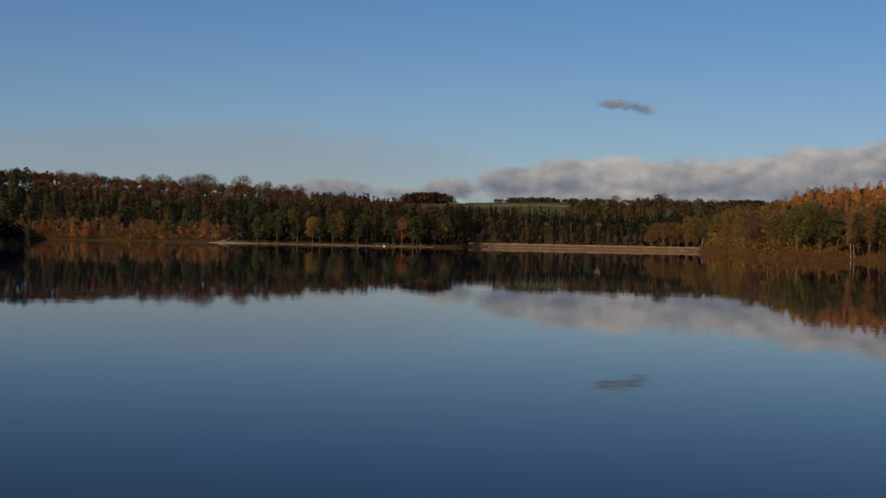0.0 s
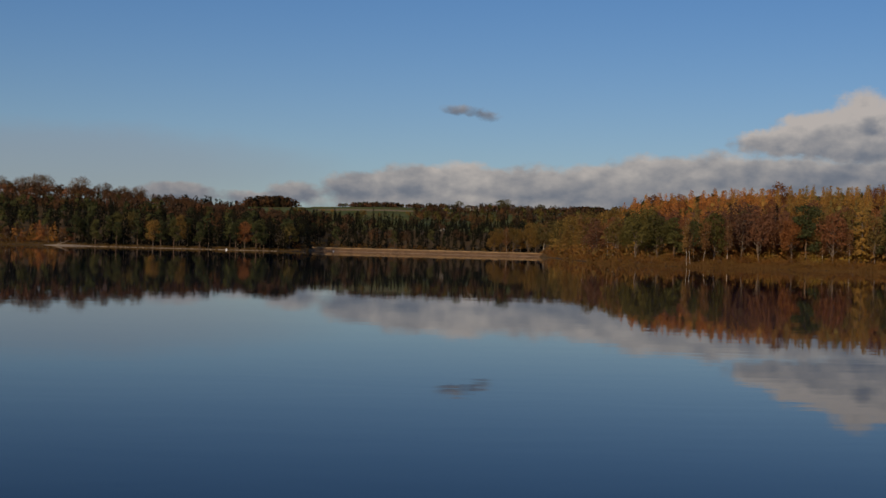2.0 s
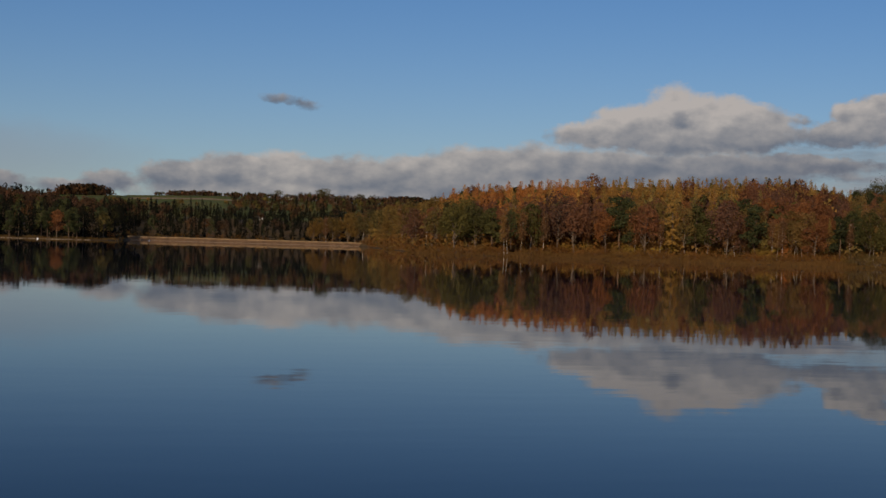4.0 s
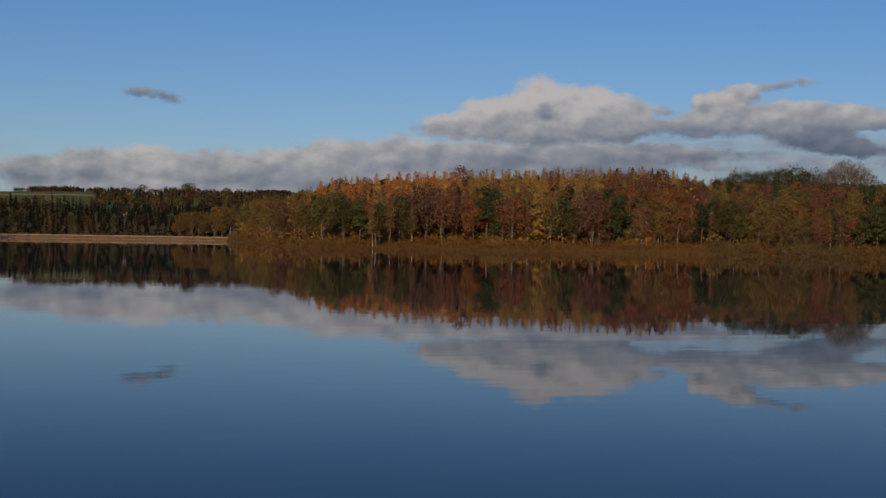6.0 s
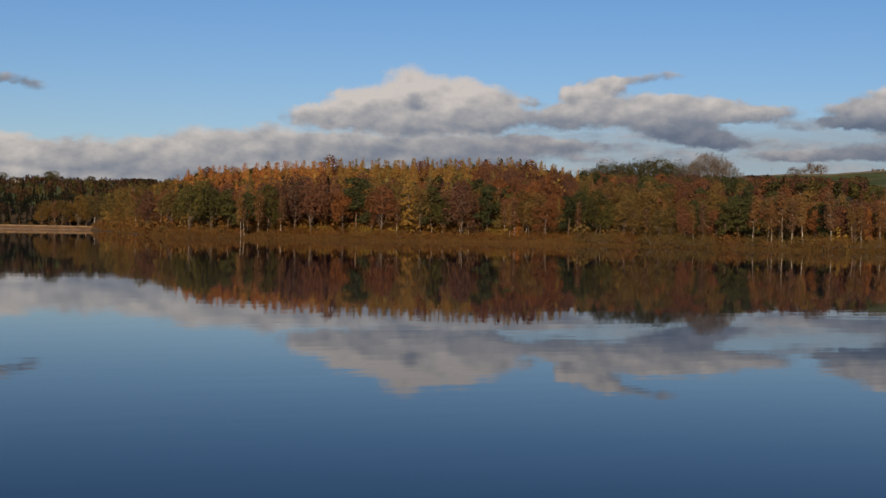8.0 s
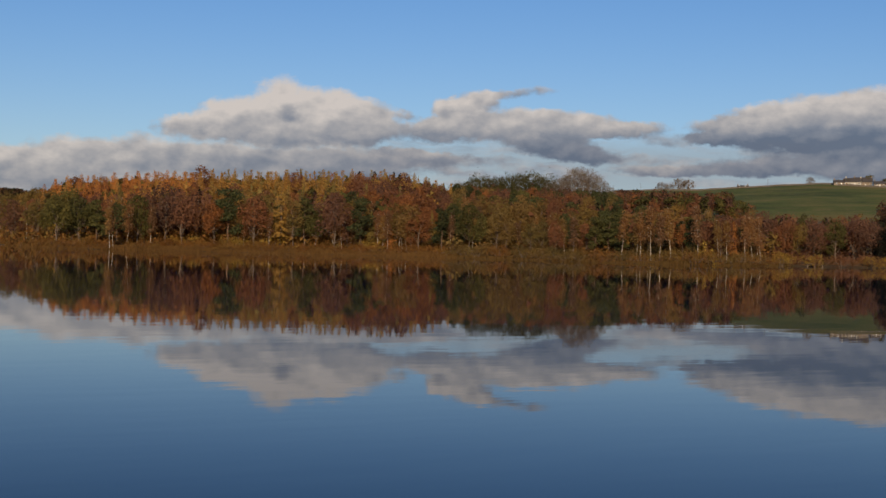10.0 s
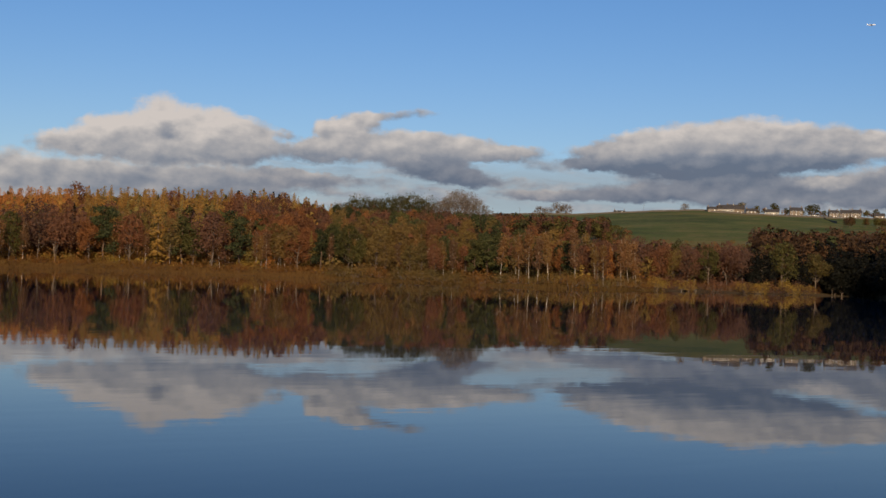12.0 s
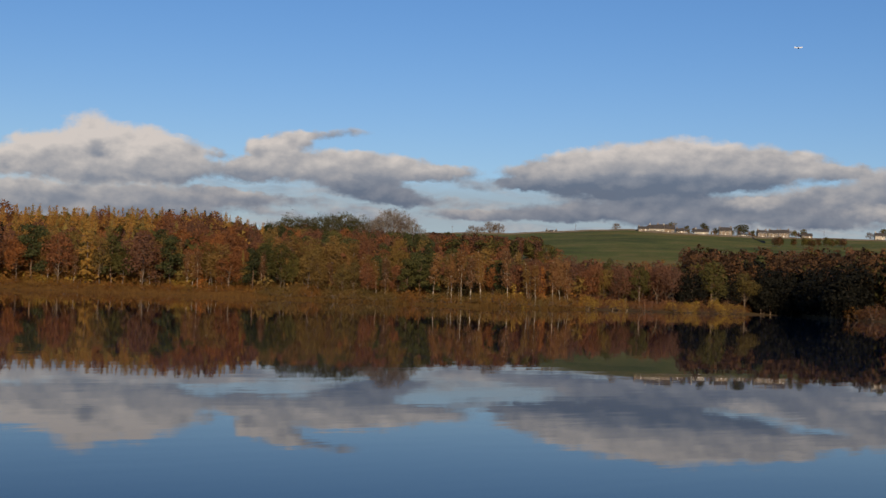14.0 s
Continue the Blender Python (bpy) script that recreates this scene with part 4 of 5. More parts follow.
def reed_belt(name, label, az0, az1, count, deep, tall, mat):
    rng = np.random.default_rng(count)
    az = rng.uniform(az0, az1, count)
    base, grown = np.empty((count, 3)), np.empty(count)
    for i, a in enumerate(az):
        back = rng.uniform() ** 1.4
        x, y = polar(a, shore(a) + rng.uniform(-1.2, .8) + 1.2 * noise.noise((a * 3, 0, 4)) + deep * back)
        base[i] = x, y, max(-.15, height(x, y) - .05)
        grown[i] = min(1, .3 + back * 2.5)
    clump = np.array([noise.noise((b[0] / 9, b[1] / 9, 1.7)) for b in base])
    h = (tall * rng.uniform(.5, 1.15, count) * np.clip(.85 + .7 * clump, .5, 1.4) * grown)[:, None]
    lean = rng.normal(size=(count, 3)) * (.16, .16, 0)
    side = unit(np.stack([np.cos(np.radians(az)), -np.sin(np.radians(az)), 0 * az], -1) + rng.normal(size=(count, 3)) * (.5, .5, 0)) * .12
    v = np.stack([base - side, base + side, base + (lean + (0, 0, 1)) * h + side * .7, base + (lean + (0, 0, .9)) * h - side * .8], 1).reshape(-1, 3)
    return tagged(new(name, mesh_of(name, v, quads(v), [mat])), label, "reeds", kind="stuff")


reed_belt("reed_belt", "belt of olive-brown reeds and dead grass along the wooded shore", 10.5, 29.5, 16000, 12, 1.3, REED)
reed_belt("bank_grass", "thin fringe of dead grass below the bankside shrubs", 29, 42.5, 3000, 3, .8, REED)
reed_belt("shore_grass", "dry brown grass at the foot of the far wood", -20, 1, 4000, 12, 1.0, REED)


# ---- the far west shore, tree by tree ----
def plant_west():
    rng = np.random.default_rng(21)
    az = -17.8
    while az < 0.4:
        r = max(737, shore(az)) + rng.uniform(5, 24)
        if az < -8.2:
            kind, h = choose(rng, {"birch": 3, "orange_larch": 1.6, "beech": 1}), rng.uniform(6, 10)
        else:
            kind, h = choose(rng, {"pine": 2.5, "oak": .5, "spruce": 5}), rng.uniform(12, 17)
        plant(kind, az, r, h, wide=1.1)
        az += math.degrees(rng.uniform(2.6, 4.6) / r)
    az = -17.8
    while az < -8.0:
        plant(choose(rng, {"birch": 2, "orange_larch": .6, "beech": .8}), az, max(737, shore(az)) + rng.uniform(3, 10), rng.uniform(5, 8), wide=1.4)
        az += math.degrees(rng.uniform(3, 5) / 730)
    az = -17.8
    while az < -8.6:
        plant("shrub", az, max(737, shore(az)) + rng.uniform(1, 6), rng.uniform(3.0, 5.0), "rusty brown willow shrub on the far shore", 1.3)
        az += math.degrees(rng.uniform(2.5, 4.0) / 730)
    for az, h in [(-4.9, 13), (-4.4, 14), (-3.4, 13), (-2.0, 13), (-1.2, 14), (-.9, 12), (-6.6, 12), (-7.4, 13)]:
        plant("pine", az, shore(az) + 3, h, "Scots pine with a pale sunlit trunk at the far shore")
    plant("oak", -5.2, shore(-5.2) + 4, 14, "olive-gold oak among dark pines on the far shore")
    plant("beech", -1.65, shore(-1.65) + 6, 14, "orange-brown beech among dark pines on the far shore")
    plant("orange_larch", -9.5, shore(-9.5) + 5, 12, "orange larch above the gravel spit")
    plant("orange_larch", -14.0, shore(-14) + 5, 11, "orange larch on the far shore")


plant_west()

# olive and orange trees at the end of the dam
for i, (az, el) in enumerate([(8.25, .8), (8.5, .95), (8.75, .98), (9.0, .95), (9.3, 1.0), (9.6, 1.15), (9.9, 1.2), (10.2, 1.28), (10.45, 1.3), (10.75, 1.36), (11.05, 1.42), (11.4, 1.48), (11.8, 1.55), (12.2, 1.62)]):
    r = min(975, shore(az) + 24) + 6 * math.sin(i * 2.0)
    plant(("oak", "oak", "birch", "oak", "larch")[i % 5], az, r, reach_up(az, r, el), "olive-gold tree near the end of the dam", 1.15)


# ---- leafless trees on the skyline ----
def plant_bare():
    rng = np.random.default_rng(77)
    made = []
    for i in range(8):
        (tv, tf), cv = bare_tree(rng, 16, 2600, .045, .42) if i < 4 else bare_tree(rng, 16, 3000, .075, .5, .4)
        made.append((mesh_of("bare_tree_trunk", tv, tf, [BARK], smooth=True), mesh_of("bare_tree_twig_crown", cv, tris(cv), [TWIG])))
    spots = [(az, 1150, reach_up(az, 1150, el) / 1.3) for az, el in
             [(-16.9, 2.4), (-16.2, 2.46), (-14.9, 2.5), (-14.4, 2.42), (-13.85, 2.48), (-11.8, 2.44), (-11.05, 2.46), (-10.2, 2.42), (-9.65, 2.56), (-9.35, 2.54), (-8.0, 2.52), (-7.1, 2.3), (-6.4, 2.2), (-5.8, 2.2)]]
    spots += [(29.45, 604, 13.5), (30.8, 606, 14.5), (32.95, 606, 15.5), (33.4, 600, 15.5),
             (33.8, 602, 17), (34.1, 606, 19.5), (34.35, 600, 21.5), (34.75, 604, 19), (35.1, 600, 16.5), (35.5, 604, 13), (37.5, 1500, 12), (37.8, 1505, 11), (38.2, 1500, 16), (38.55, 1500, 14.5),
             (43.2, 1451, 9), (50.0, 1439, 8), (52.9, 1434, 8), (9.25, 2180, 11), (9.55, 2180, 10), (9.9, 2180, 12), (10.45, 2180, 11), (8.25, 2185, 10)]
    for i, (az, r, h) in enumerate(spots):
        x, y = polar(az, r)
        ob = new("bare_tree")
        wide = 1.2 if r > 1000 else .95
        s = h / 16 * (1.3 if az < 0 else 1.08)
        ob.matrix_world = Matrix.Translation((x, y, height(x, y))) @ Matrix.Rotation(i * 1.3, 4, "Z") @ Matrix.Diagonal((s * wide, s * wide, s, 1))
        tagged(ob, "old leafless grey-brown tree against the sky on the ridge", "tree", "bare trees on the skyline")
        for nm, me in zip(("trunk", "twig_crown"), made[i % 4 + (4 if r > 1000 else 0)]):
            p = new(nm, me)
            p.parent = ob


plant_bare()

# leafy trees among the hilltop houses, and oaks on the brow of the wood
for az, r, h in [(45.4, 1439, 12.2), (45.95, 1436, 8.1), (46.65, 1436, 12.2), (47.1, 1436, 8.1), (47.95, 1436, 11.5), (48.15, 1442, 13.5), (48.5, 1434, 6.8), (50.1, 1436, 8.1), (50.45, 1434, 9.5), (53.4, 1439, 12.2),
                 (44.5, 1439, 6.8), (49.0, 1442, 8.1)]:
    plant("ash", az, r, h, "dark olive tree beside the hilltop houses", 1.5)
for az, el in [(6.82, 1.93), (8.5, 2.0), (8.65, 2.03), (7.7, 1.78), (10.1, 1.88)]:
    plant("old_oak", az, 2150, reach_up(az, 2150, el), "round dark tree on the distant ridge", 1.1)
for az, el in [(30.1, 2.62), (30.55, 2.78), (31.0, 2.68), (31.45, 2.78), (31.9, 2.88), (32.35, 2.88), (32.75, 2.8)]:
    plant("old_oak", az, 602 + 4 * math.sin(az * 9), reach_up(az, 602, el), wide=.9)


def copse(rng, az0, az1, r, n, kinds, lo, hi, deep=40):
    out = []
    for _ in range(n):
        az = rng.uniform(az0, az1)
        out.append((choose(rng, kinds), *polar(az, r + rng.uniform(-deep, deep)), rng.uniform(lo, hi)))
    return out


rng = np.random.default_rng(31)
DARK = {"spruce": 2, "ash": 1, "russet_tree": 2, "dark_shrub": 2}
spots = copse(rng, -1.9, 0.15, 2190, 110, DARK, 5, 8) + copse(rng, -1.8, .35, 2190, 80, DARK, 9, 12.5) + copse(rng, -1.6, .12, 2190, 80, {"spruce": 3, "russet_tree": 1}, 12.5, 15) + copse(rng, -1.25, -.2, 2190, 60, {"spruce": 3, "russet_tree": 1}, 15, 17) + copse(rng, 2.0, 5.4, 2195, 190, DARK, 4, 6, 20)
spots += copse(rng, 2.6, 4.4, 2195, 100, DARK, 6, 8.5, 20) + copse(rng, 11.2, 12.6, 2195, 130, DARK, 10, 13) + copse(rng, 5, 11, 2195, 160, DARK, 4, 8, 15)
spots += copse(rng, 5.0, 13, 1700, 420, {"ash": 1.5, "russet_tree": 3, "spruce": 2}, 7, 11, 400)
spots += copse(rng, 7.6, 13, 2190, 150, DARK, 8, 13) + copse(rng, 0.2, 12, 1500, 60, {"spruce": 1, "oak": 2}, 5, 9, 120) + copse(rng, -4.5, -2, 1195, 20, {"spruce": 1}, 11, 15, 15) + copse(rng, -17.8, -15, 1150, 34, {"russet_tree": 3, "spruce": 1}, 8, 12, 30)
thicket("ridge_copse", "dark copses and hedges on the distant ridge beyond the dam", spots, 3, False)
far_spots = []
spots = copse(rng, 33.5, 37.2, 590, 60, {"copper_beech": 3, "beech": 2, "ash": 2, "spruce": .7}, 9, 13, 35) 
far_spots += copse(rng, 40.0, 41.0, 660, 16, {"ash": 2, "shrub": 2, "copper_beech": 1}, 4, 9, 50) + copse(rng, 35.6, 40.3, 690, 120, {"copper_beech": 4, "beech": 1.5, "ash": 2, "pine": 1}, 8, 12, 50)
spots += copse(rng, 40.3, 46.5, 520, 60, {"ash": 3, "shrub": 2, "gold_shrub": .6}, 4, 7, 14) + copse(rng, 46, 54, 560, 110, {"copper_beech": 4, "beech": .7, "ash": 1.5}, 7, 12, 40)
far_spots += copse(rng, 40.5, 46, 660, 36, {"bramble_shrub": 2, "shrub": 1}, .8, 2.2, 60)
far_spots += copse(rng, 44.0, 50.5, 1434, 60, {"ash": 3, "copper_beech": 2, "shrub": 2}, 3.5, 7.5, 12) + copse(rng, 49.3, 52.0, 1090, 40, {"russet_tree": 1, "ash": 3}, 5, 8, 40) 
spots += copse(rng, 29.3, 33.6, 600, 60, {"pine": 2, "ash": 3, "copper_beech": 1.5}, 9, 13, 18)
thicket("pasture_edge_wood", "brown and olive trees round the sloping pasture", spots, 2)
thicket("hedgerow_trees", "hedgerow trees round the hilltop fields and houses", far_spots, 2, False)


# ---- the dam ----
def strip_mesh(name, stations, mat, smooth=False):
    """A long body from cross-sections of equal length."""
    k, verts, faces = len(stations[0]), [], []
    for s in stations:
        verts += s
    for i in range(len(stations) - 1):
        for j in range(k - 1):
            faces.append((i * k + j, i * k + j + 1, (i + 1) * k + j + 1, (i + 1) * k + j))
    faces.append(tuple(range(k)))
    faces.append(tuple((len(stations) - 1) * k + j for j in reversed(range(k))))
    return mesh_of(name, verts, faces, [mat], smooth=smooth)


def child(name, me, parent, label=""):
    ob = new(name, me)
    ob.parent = parent
    return tagged(ob, label)


def build_dam():
    p, q = Vector((*polar(0.0, 925), 0)), Vector((*polar(10.9, 945), 0))
    along = (q - p).normalized()
    out = Vector((along.y, -along.x, 0))
    if out.y > 0:
        out = -out                       # towards the water
    dam = tagged(new("dam"), "long low earth dam with a stone-faced slope and straw-coloured crest", "dam")
    rng = random.Random(4)
    face, crest, foot = [], [], []
    for i in range(61):
        c = p + (q - p) * (i / 60)
        w = rng.uniform(-.15, .15)
        sec = [(4.2 + w, -.6), (2.4, .75), (.7 + w, 1.9), (.5, 1.75), (.5, -.6)]
        face.append([tuple(c + out * a + Vector((0, 0, z))) for a, z in sec])
        sec = [(.75, 1.75), (.65, 2.3 + w * .3), (-.4, 2.52 + w * .5), (-3.2, 2.56 + w * .5), (-9, .6), (-9, -.3), (.75, -.3)]
        crest.append([tuple(c + out * a + Vector((0, 0, z))) for a, z in sec])
        sec = [(4.6 + w * 2, -.3), (4.5, .04), (3.5, .12), (3.4, -.3)]
        foot.append([tuple(c + out * a + Vector((0, 0, z))) for a, z in sec])
    child("stone_face", strip_mesh("dam_face", face, STONE), dam, "rough stone pitching")
    child("crest", strip_mesh("dam_crest", crest, STRAW), dam, "dry grass crest")
    child("foot_ledge", strip_mesh("dam_foot", foot, GRAVEL), dam, "pale stone ledge at the waterline")


build_dam()


def build_spit():
    """Low gravel spit with drift wood."""
    pts = []
    for i in range(25):
        f = i / 24
        az = -9.35 + 2.0 * f
        wide = 5.5 * math.sin(math.pi * min(1, f * 1.15 + .02)) ** .6 if f < .86 else 2.0
        top = .55 * math.sin(math.pi * f) + .12
        r = shore(az) + 1.5
        pts.append([(*polar(az, r - a), z) for a, z in ((wide + 1.5, -.3), (wide, top * .55), (wide * .5, top), (0, top * .9), (-2, -.3))])
    tagged(new("gravel_spit", strip_mesh("gravel_spit", pts, GRAVEL, True)), "pale gravel spit running out from the far shore", "beach", kind="structure")
    rng = np.random.default_rng(3)
    parts = []
    for i in range(5):
        a = rng.uniform(-.5, .5)
        parts.append(tube([(0, 0, 0), (2 + i * .5, a, .5 + .2 * i), (3.5 + i, a * 2, .6 + .5 * i)], [.16, .1, .03], 5))
    v, f = join(parts)
    log = new("driftwood", mesh_of("driftwood", v, f, [DEADWOOD]))
    log.matrix_world = Matrix.Translation((*polar(-8.9, shore(-8.9) - 1), .35))
    tagged(log, "bleached fallen branch lying on the gravel spit", "driftwood")
    # pebbles at the water line
    vs, fs, b = [], [], 0
    for i in range(900):
        az = rng.uniform(-9, -.4)
        r = shore(az) + rng.uniform(-.4, 1.0)
        s = rng.uniform(.06, .2)
        x, y = polar(az, r)
        box = np.array([(sx, sy, sz) for sx in (-1, 1) for sy in (-1, 1) for sz in (-.6, .6)]) * s * rng.uniform(.6, 1.2, 3) * (1.6, 1, .8)
        vs.append(box + (x, y, max(.02, height(x, y)) + .03))
        fs += [tuple(b + k for k in q) for q in ((0, 1, 3, 2), (4, 6, 7, 5), (0, 4, 5, 1), (2, 3, 7, 6), (1, 5, 7, 3), (0, 2, 6, 4))]
        b += 8
    tagged(new("shore_stones", mesh_of("shore_stones", np.concatenate(vs), fs, [GRAVEL])), "pale stones along the water line", "stones", kind="stuff")


build_spit()


# ---- houses on the ridge ----
def box_mesh(name, x0, x1, y0, y1, z0, z1, mat):
    v = [(x, y, z) for z in (z0, z1) for x, y in ((x0, y0), (x1, y0), (x1, y1), (x0, y1))]
    return mesh_of(name, v, [(3, 2, 1, 0), (4, 5, 6, 7), (0, 1, 5, 4), (1, 2, 6, 5), (2, 3, 7, 6), (3, 0, 4, 7)], [mat])


def house(az, r, w, d, eaves, rise, wall, label, cols=3, turn=0.0, chimneys=2, name="house", floors=2):
    """A gabled house facing the lake."""
    x, y = polar(az, r)
    ob = new(name)
    ob.matrix_world = Matrix.Translation((x, y, height(x, y) - .1)) @ Matrix.Rotation(radians(-az + turn), 4, "Z") 
    tagged(ob, label, "house", "houses on the ridge")
    v = [(-w / 2, -d / 2, -1), (w / 2, -d / 2, -1), (w / 2, d / 2, -1), (-w / 2, d / 2, -1), (-w / 2, -d / 2, eaves), (w / 2, -d / 2, eaves), (w / 2, d / 2, eaves), (-w / 2, d / 2, eaves),
         (-w / 2, 0, eaves + rise), (w / 2, 0, eaves + rise)]
    child("wall", mesh_of("house_wall", v, [(0, 1, 5, 4), (2, 3, 7, 6), (1, 2, 6, 9, 5), (3, 0, 4, 8, 7), (3, 2, 1, 0), (4, 5, 9, 8), (6, 7, 8, 9)], [wall]), ob)
    o, t = .35, .18
    rv = []
    for s in (-1, 1):
        for lift in (0.02, t):
            rv += [(-w / 2 - o, s * (d / 2 + o), eaves - o * rise / (d / 2) + lift), (w / 2 + o, s * (d / 2 + o), eaves - o * rise / (d / 2) + lift), (w / 2 + o, 0, eaves + rise + lift), (-w / 2 - o, 0, eaves + rise + lift)]
    rf = []
    for b in (0, 8):
        rf += [(b, b + 1, b + 2, b + 3), (b + 7, b + 6, b + 5, b + 4)] + [(b + i, b + (i + 1) % 4, b + 4 + (i + 1) % 4, b + 4 + i) for i in range(4)]
    roof = child("roof", mesh_of("house_roof", rv, rf, [SLATE]), ob)
    for c in range(chimneys):
        cx = (-w / 2 + .7, w / 2 - .7, 0)[c % 3]
        child("chimney", box_mesh("chimney", cx - .45, cx + .45, -.35, .35, eaves + rise - .5, eaves + rise + 1.5, wall), roof)
    for f in range(floors):
        for c in range(cols):
            cx = w * ((c + .5) / cols - .5)
            z = .9 + f * 2.6
            if f == 0 and c == cols // 2:
                child("door", box_mesh("house_door", cx - .5, cx + .5, -d / 2 - .06, -d / 2 + .05, 0, 2.1, WHITE), ob)
                continue
            win = child("window", box_mesh("window_surround", cx - .7, cx + .7, -d / 2 - .06, -d / 2 + .05, z, z + 1.4, WHITE), ob)
            child("pane", box_mesh("window_pane", cx - .56, cx + .56, -d / 2 - .1, -d / 2 - .02, z + .14, z + 1.26, DARKGLASS), win)
    return ob


STONE_HOUSE, CREAM_HOUSE = "sandstone house with a dark slate roof on the hilltop", "cream rendered cottage with a dark roof on the hilltop"
house(44.25, 1420, 9, 6, 2.6, 2.2, SANDSTONE, "low stone cottage at the end of the hamlet", 2, 8, 1, floors=1)
house(44.8, 1426, 15, 8, 3.4, 3.8, RENDERED, CREAM_HOUSE, 4, -6, 2, floors=1)
house(45.15, 1436, 17, 9, 4.2, 4.4, SANDSTONE, "dark-roofed stone farmhouse behind the cottage", 4, 4, 2, floors=1)
house(45.75, 1426, 10, 6, 2.6, 2.4, SANDSTONE, "low stone cottage with a slate roof", 3, 12, 1, floors=1)
house(46.55, 1420, 13, 7, 2.8, 2.6, RENDERED, "white-fronted bungalow with a dark roof", 4, -4, 1, floors=1)
house(47.45, 1418, 12, 8, 5.2, 3.2, SANDSTONE, STONE_HOUSE, 3, 6, 2)
house(48.15, 1415, 8, 5, 2.2, 1.2, RENDERED, "small white outbuilding beside the houses", 3, 0, 0, floors=1)
house(48.85, 1423, 9, 7, 4.6, 2.8, SANDSTONE, STONE_HOUSE, 3, 14, 2)
house(49.3, 1426, 9, 7, 4.8, 3.0, SANDSTONE, STONE_HOUSE, 3, -5, 2)
house(49.7, 1426, 9, 7, 4.8, 3.0, SANDSTONE, STONE_HOUSE, 3, -5, 2)
house(50.55, 1423, 10, 6, 2.6, 2.4, SANDSTONE, "low stone barn at the edge of the hamlet", 2, 10, 0, floors=1)
house(53.25, 1418, 9, 7, 4.6, 2.8, RENDERED, CREAM_HOUSE, 2, 10, 1)
house(40.65, 1444, 11, 6, 1.2, 1.4, SANDSTONE, "lone stone barn on the pasture's skyline", 2, 0, 2, floors=1)
house(7.25, 2120, 11, 7, 4, 3, RENDERED, "distant cream farmhouse on the far ridge", 4, 0, 2)
house(7.6, 2130, 9, 7, 3, 2.5, SANDSTONE, "distant stone farm building on the far ridge", 3, 0, 1)
house(9.05, 2140, 14, 8, 5, 3.5, SANDSTONE, "distant stone farmhouse among trees", 3, 0, 2)
house(6.15, 1185, 6, 5, 2.6, 1.8, RENDERED, "small white cottage among dark conifers", 2, 0, 1, floors=1)


# ---- walls, poles and small things ----
def dry_wall(label, ends, tall=1.2):
    (a0, r0), (a1, r1) = ends
    rng, st = random.Random(int(r0 * 10 + a1)), []
    for i in range(41):
        f = i / 40
        x, y = polar(a0 + (a1 - a0) * f, r0 + (r1 - r0) * f)
        z, c = height(x, y), Vector((x, y, 0)).normalized()
        t = tall * rng.uniform(.8, 1.1)
        st.append([(x - c.x * o, y - c.y * o, z + k) for o, k in ((.35, -.4), (.25, t * .9), (0, t), (-.25, t * .9), (-.35, -.4))])
    tagged(new("field_wall", strip_mesh("field_wall", st, DRYSTONE)), label, "wall", "field walls")


dry_wall("dry stone wall along the lower edge of the pasture", ((40.2, 640), (46.5, 600)))
dry_wall("dry stone wall on the skyline of the pasture", ((35.6, 1451), (44.2, 1428)), 1.5)
dry_wall("dry stone wall below the hamlet", ((44.2, 1404), (53.8, 1399)), 1.5)
dry_wall("dry stone wall crossing the sloping pasture", ((48.5, 1390), (49.0, 1190)), 1.5)
dry_wall("dry stone wall across the distant hill field", ((1.0, 1900), (6.5, 1880)), 2.0)


def pole(az, r):
    v, f = join([tube([(0, 0, -.3), (0, 0, 8)], [.14, .1], 6), tube([(-.9, 0, 7.3), (.9, 0, 7.3)], [.07, .07], 4)])
    ob = new("telegraph_pole", mesh_of("telegraph_pole", v, f, [BARK]))
    x, y = polar(az, r)
    ob.matrix_world = Matrix.Translation((x, y, height(x, y))) @ Matrix.Rotation(radians(-az), 4, "Z")
    tagged(ob, "wooden telegraph pole standing on the ridge", "pole", "telegraph poles")


for az, r in ((36.7, 1445), (38.05, 1447), (41.6, 1436), (51.2, 1428)):
    pole(az, r)


def buoy(az, r):
    lat = [(0.02, -.3), (.35, -.2), (.45, .1), (.3, .4), (.08, .5), (.05, .9), (.01, .92)]
    v, f = [], []
    for rr, z in lat:
        v += [(rr * math.cos(2 * math.pi * k / 10), rr * math.sin(2 * math.pi * k / 10), z) for k in range(10)]
    for i in range(len(lat) - 1):
        f += [(i * 10 + k, i * 10 + (k + 1) % 10, (i + 1) * 10 + (k + 1) % 10, (i + 1) * 10 + k) for k in range(10)]
    ob = new("buoy", mesh_of("buoy", v, f, [WHITE], smooth=True))
    ob.matrix_world = Matrix.Translation((*polar(az, r), 0))
    tagged(ob, "white mooring buoy floating near the dam", "buoy", "buoys")


buoy(1.85, 905)
buoy(-2.35, 690)


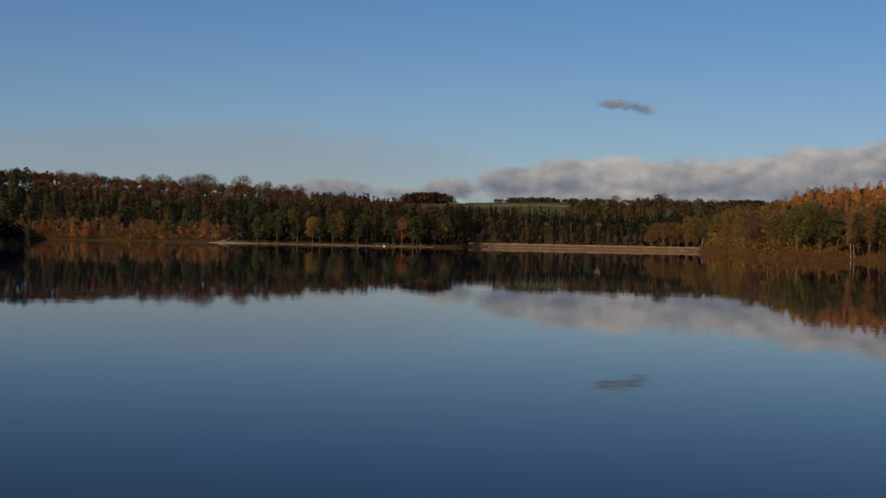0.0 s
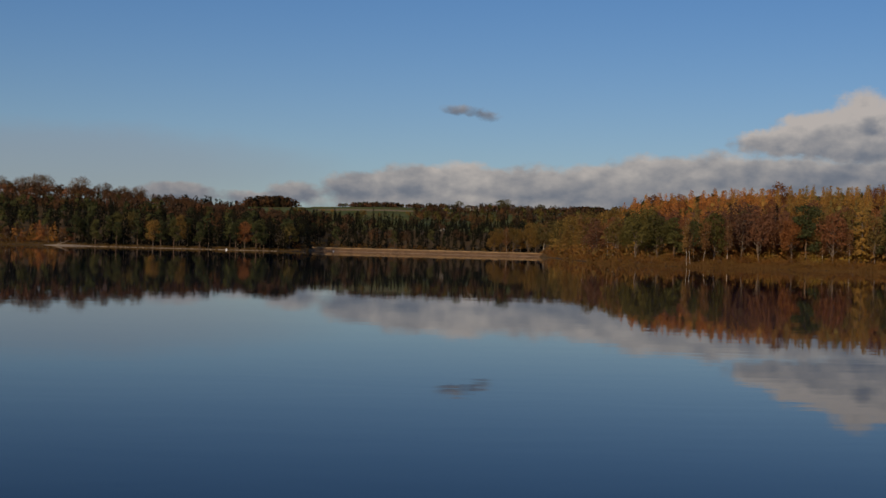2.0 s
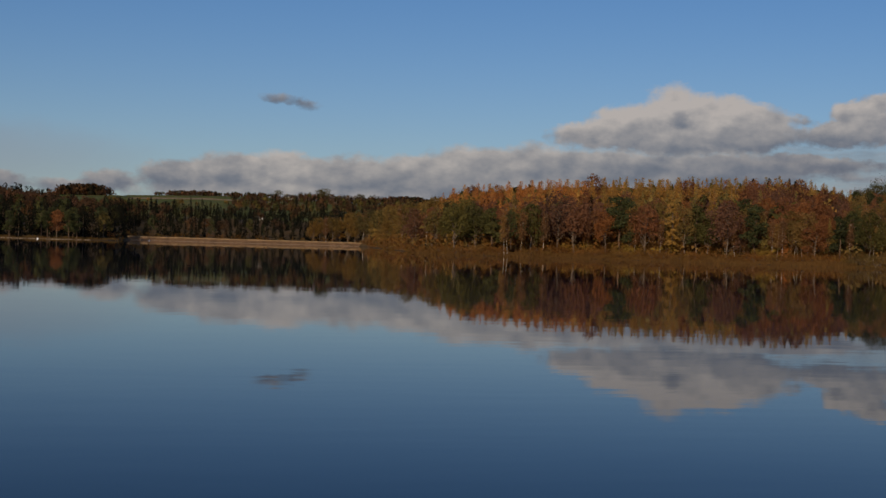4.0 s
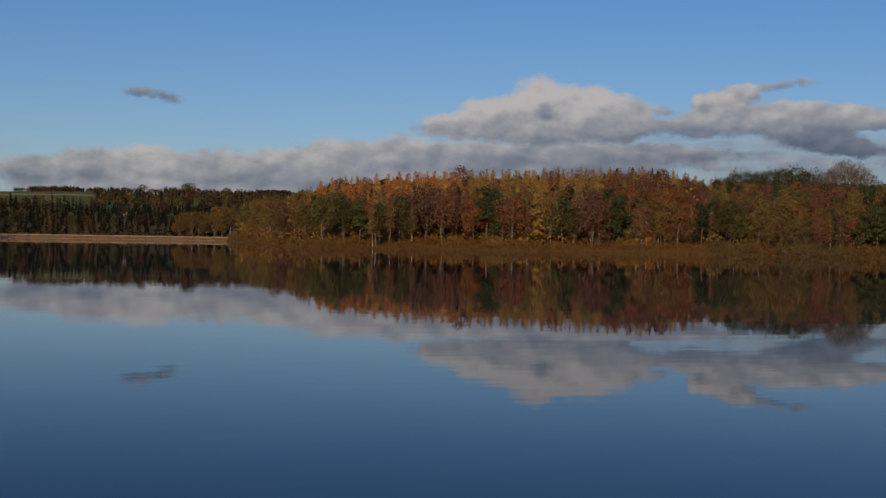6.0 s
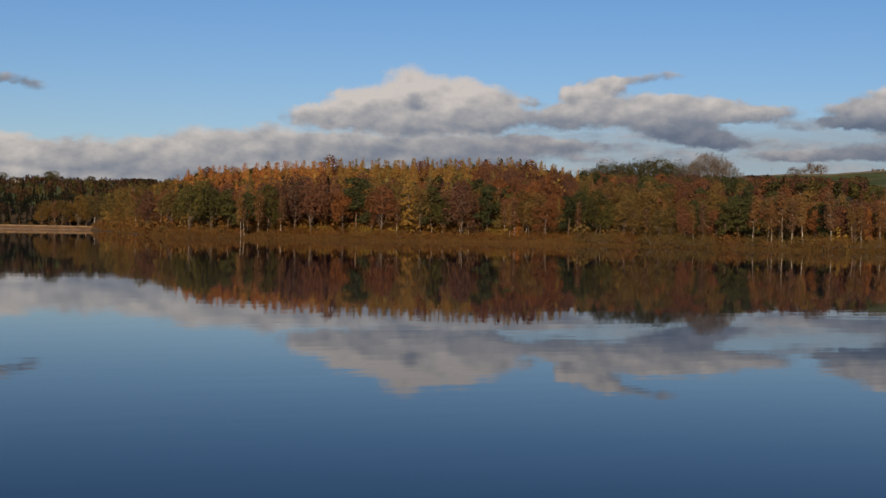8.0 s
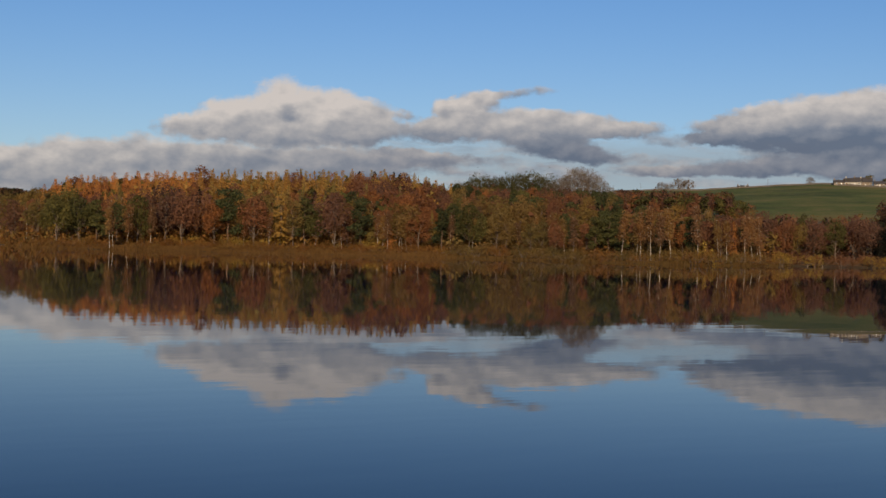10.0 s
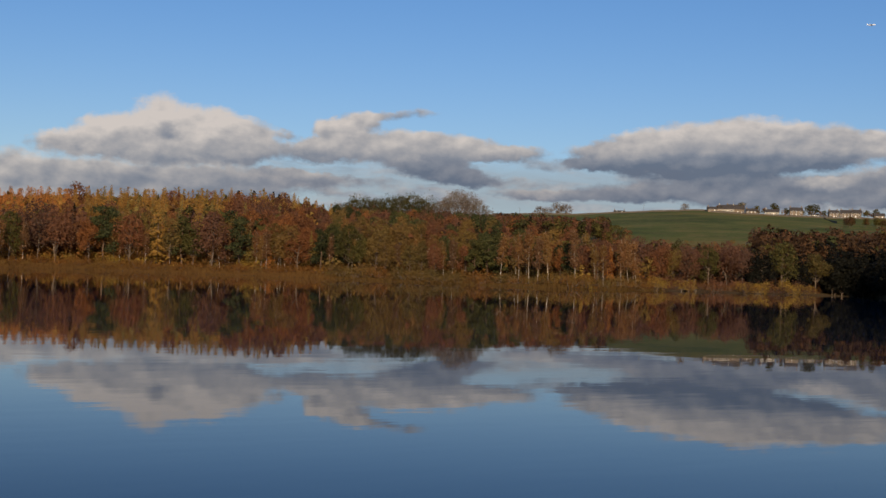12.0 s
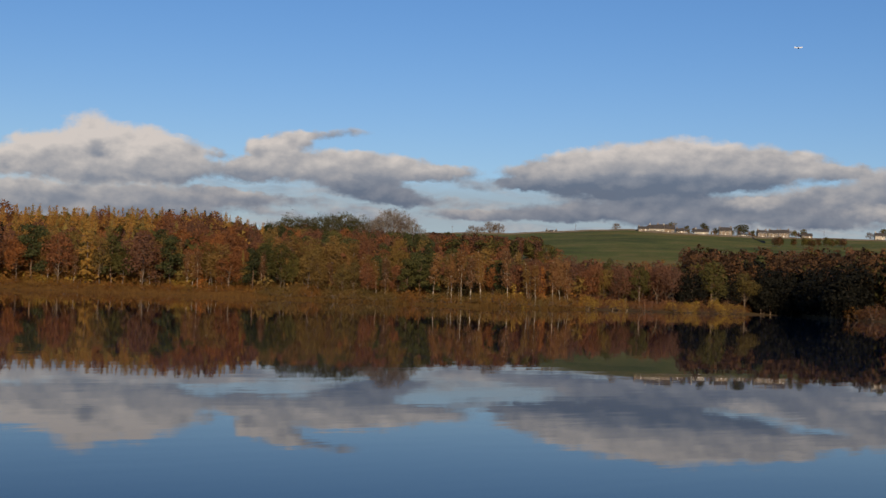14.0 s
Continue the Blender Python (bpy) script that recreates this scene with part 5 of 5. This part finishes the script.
def jetty():
    x, y = polar(43.45, shore(43.45) - 1.0)
    ob = new("landing_stage")
    ob.matrix_world = Matrix.Translation((x, y, 0)) @ Matrix.Rotation(radians(-43.4), 4, "Z") @ Matrix.Scale(.7, 4)
    tagged(ob, "small weathered wooden landing stage at the shore", "jetty")
    for i in range(12):
        child("plank", box_mesh("jetty_plank", -3 + i * .5, -2.55 + i * .5, -.9, .9, .62, .7, DEADWOOD), ob)
    for px in (-2.8, 0, 2.8):
        for py in (-.8, .8):
            child("post", box_mesh("jetty_post", px - .1, px + .1, py - .1, py + .1, -.8, .62, DEADWOOD), ob)


jetty()


def aeroplane():
    az, el, r = 50.05, 9.95, 2600
    x, y = polar(az, r * math.cos(radians(el)))
    ob = new("aeroplane")
    ob.matrix_world = Matrix.Translation((x, y, 3 + r * math.sin(radians(el)))) @ Matrix.Rotation(radians(-az), 4, "Z") @ Matrix.Rotation(radians(-4), 4, "Y")
    tagged(ob, "small white airliner high in the clear sky", "aeroplane")
    v, f = tube([(-7, 0, .5), (-6, 0, .2), (-3, 0, 0), (4, 0, 0), (6, 0, -.1), (7, 0, -.2)], [.1, .5, .95, .95, .7, .1], 10)
    child("fuselage", mesh_of("fuselage", v, f, [WHITE], smooth=True), ob)
    for s in (-1, 1):
        v = [(1.6, 0, -.3), (-1.0, 0, -.3), (-2.4, s * 7, .3), (-1.2, s * 7, .3)]
        v += [(a, b, c + .25) for a, b, c in v]
        child("wing", mesh_of("wing", v, [(0, 1, 2, 3), (7, 6, 5, 4), (0, 4, 5, 1), (1, 5, 6, 2), (2, 6, 7, 3), (3, 7, 4, 0)], [WHITE]), ob)
        v, f = tube([(1.4, s * 2.6, -.9), (-.6, s * 2.6, -.9)], [.5, .4], 8)
        child("engine", mesh_of("engine", v, f, [SLATE]), ob)
    v = [(-5, -.1, .4), (-7, -.1, .5), (-7.6, -.1, 2.8), (-6.6, -.1, 2.8)]
    v += [(a, .1, c) for a, b, c in v]
    child("tail_fin", mesh_of("tail_fin", v, [(0, 1, 2, 3), (7, 6, 5, 4), (0, 4, 5, 1), (1, 5, 6, 2), (2, 6, 7, 3), (3, 7, 4, 0)], [WHITE]), ob)


aeroplane()
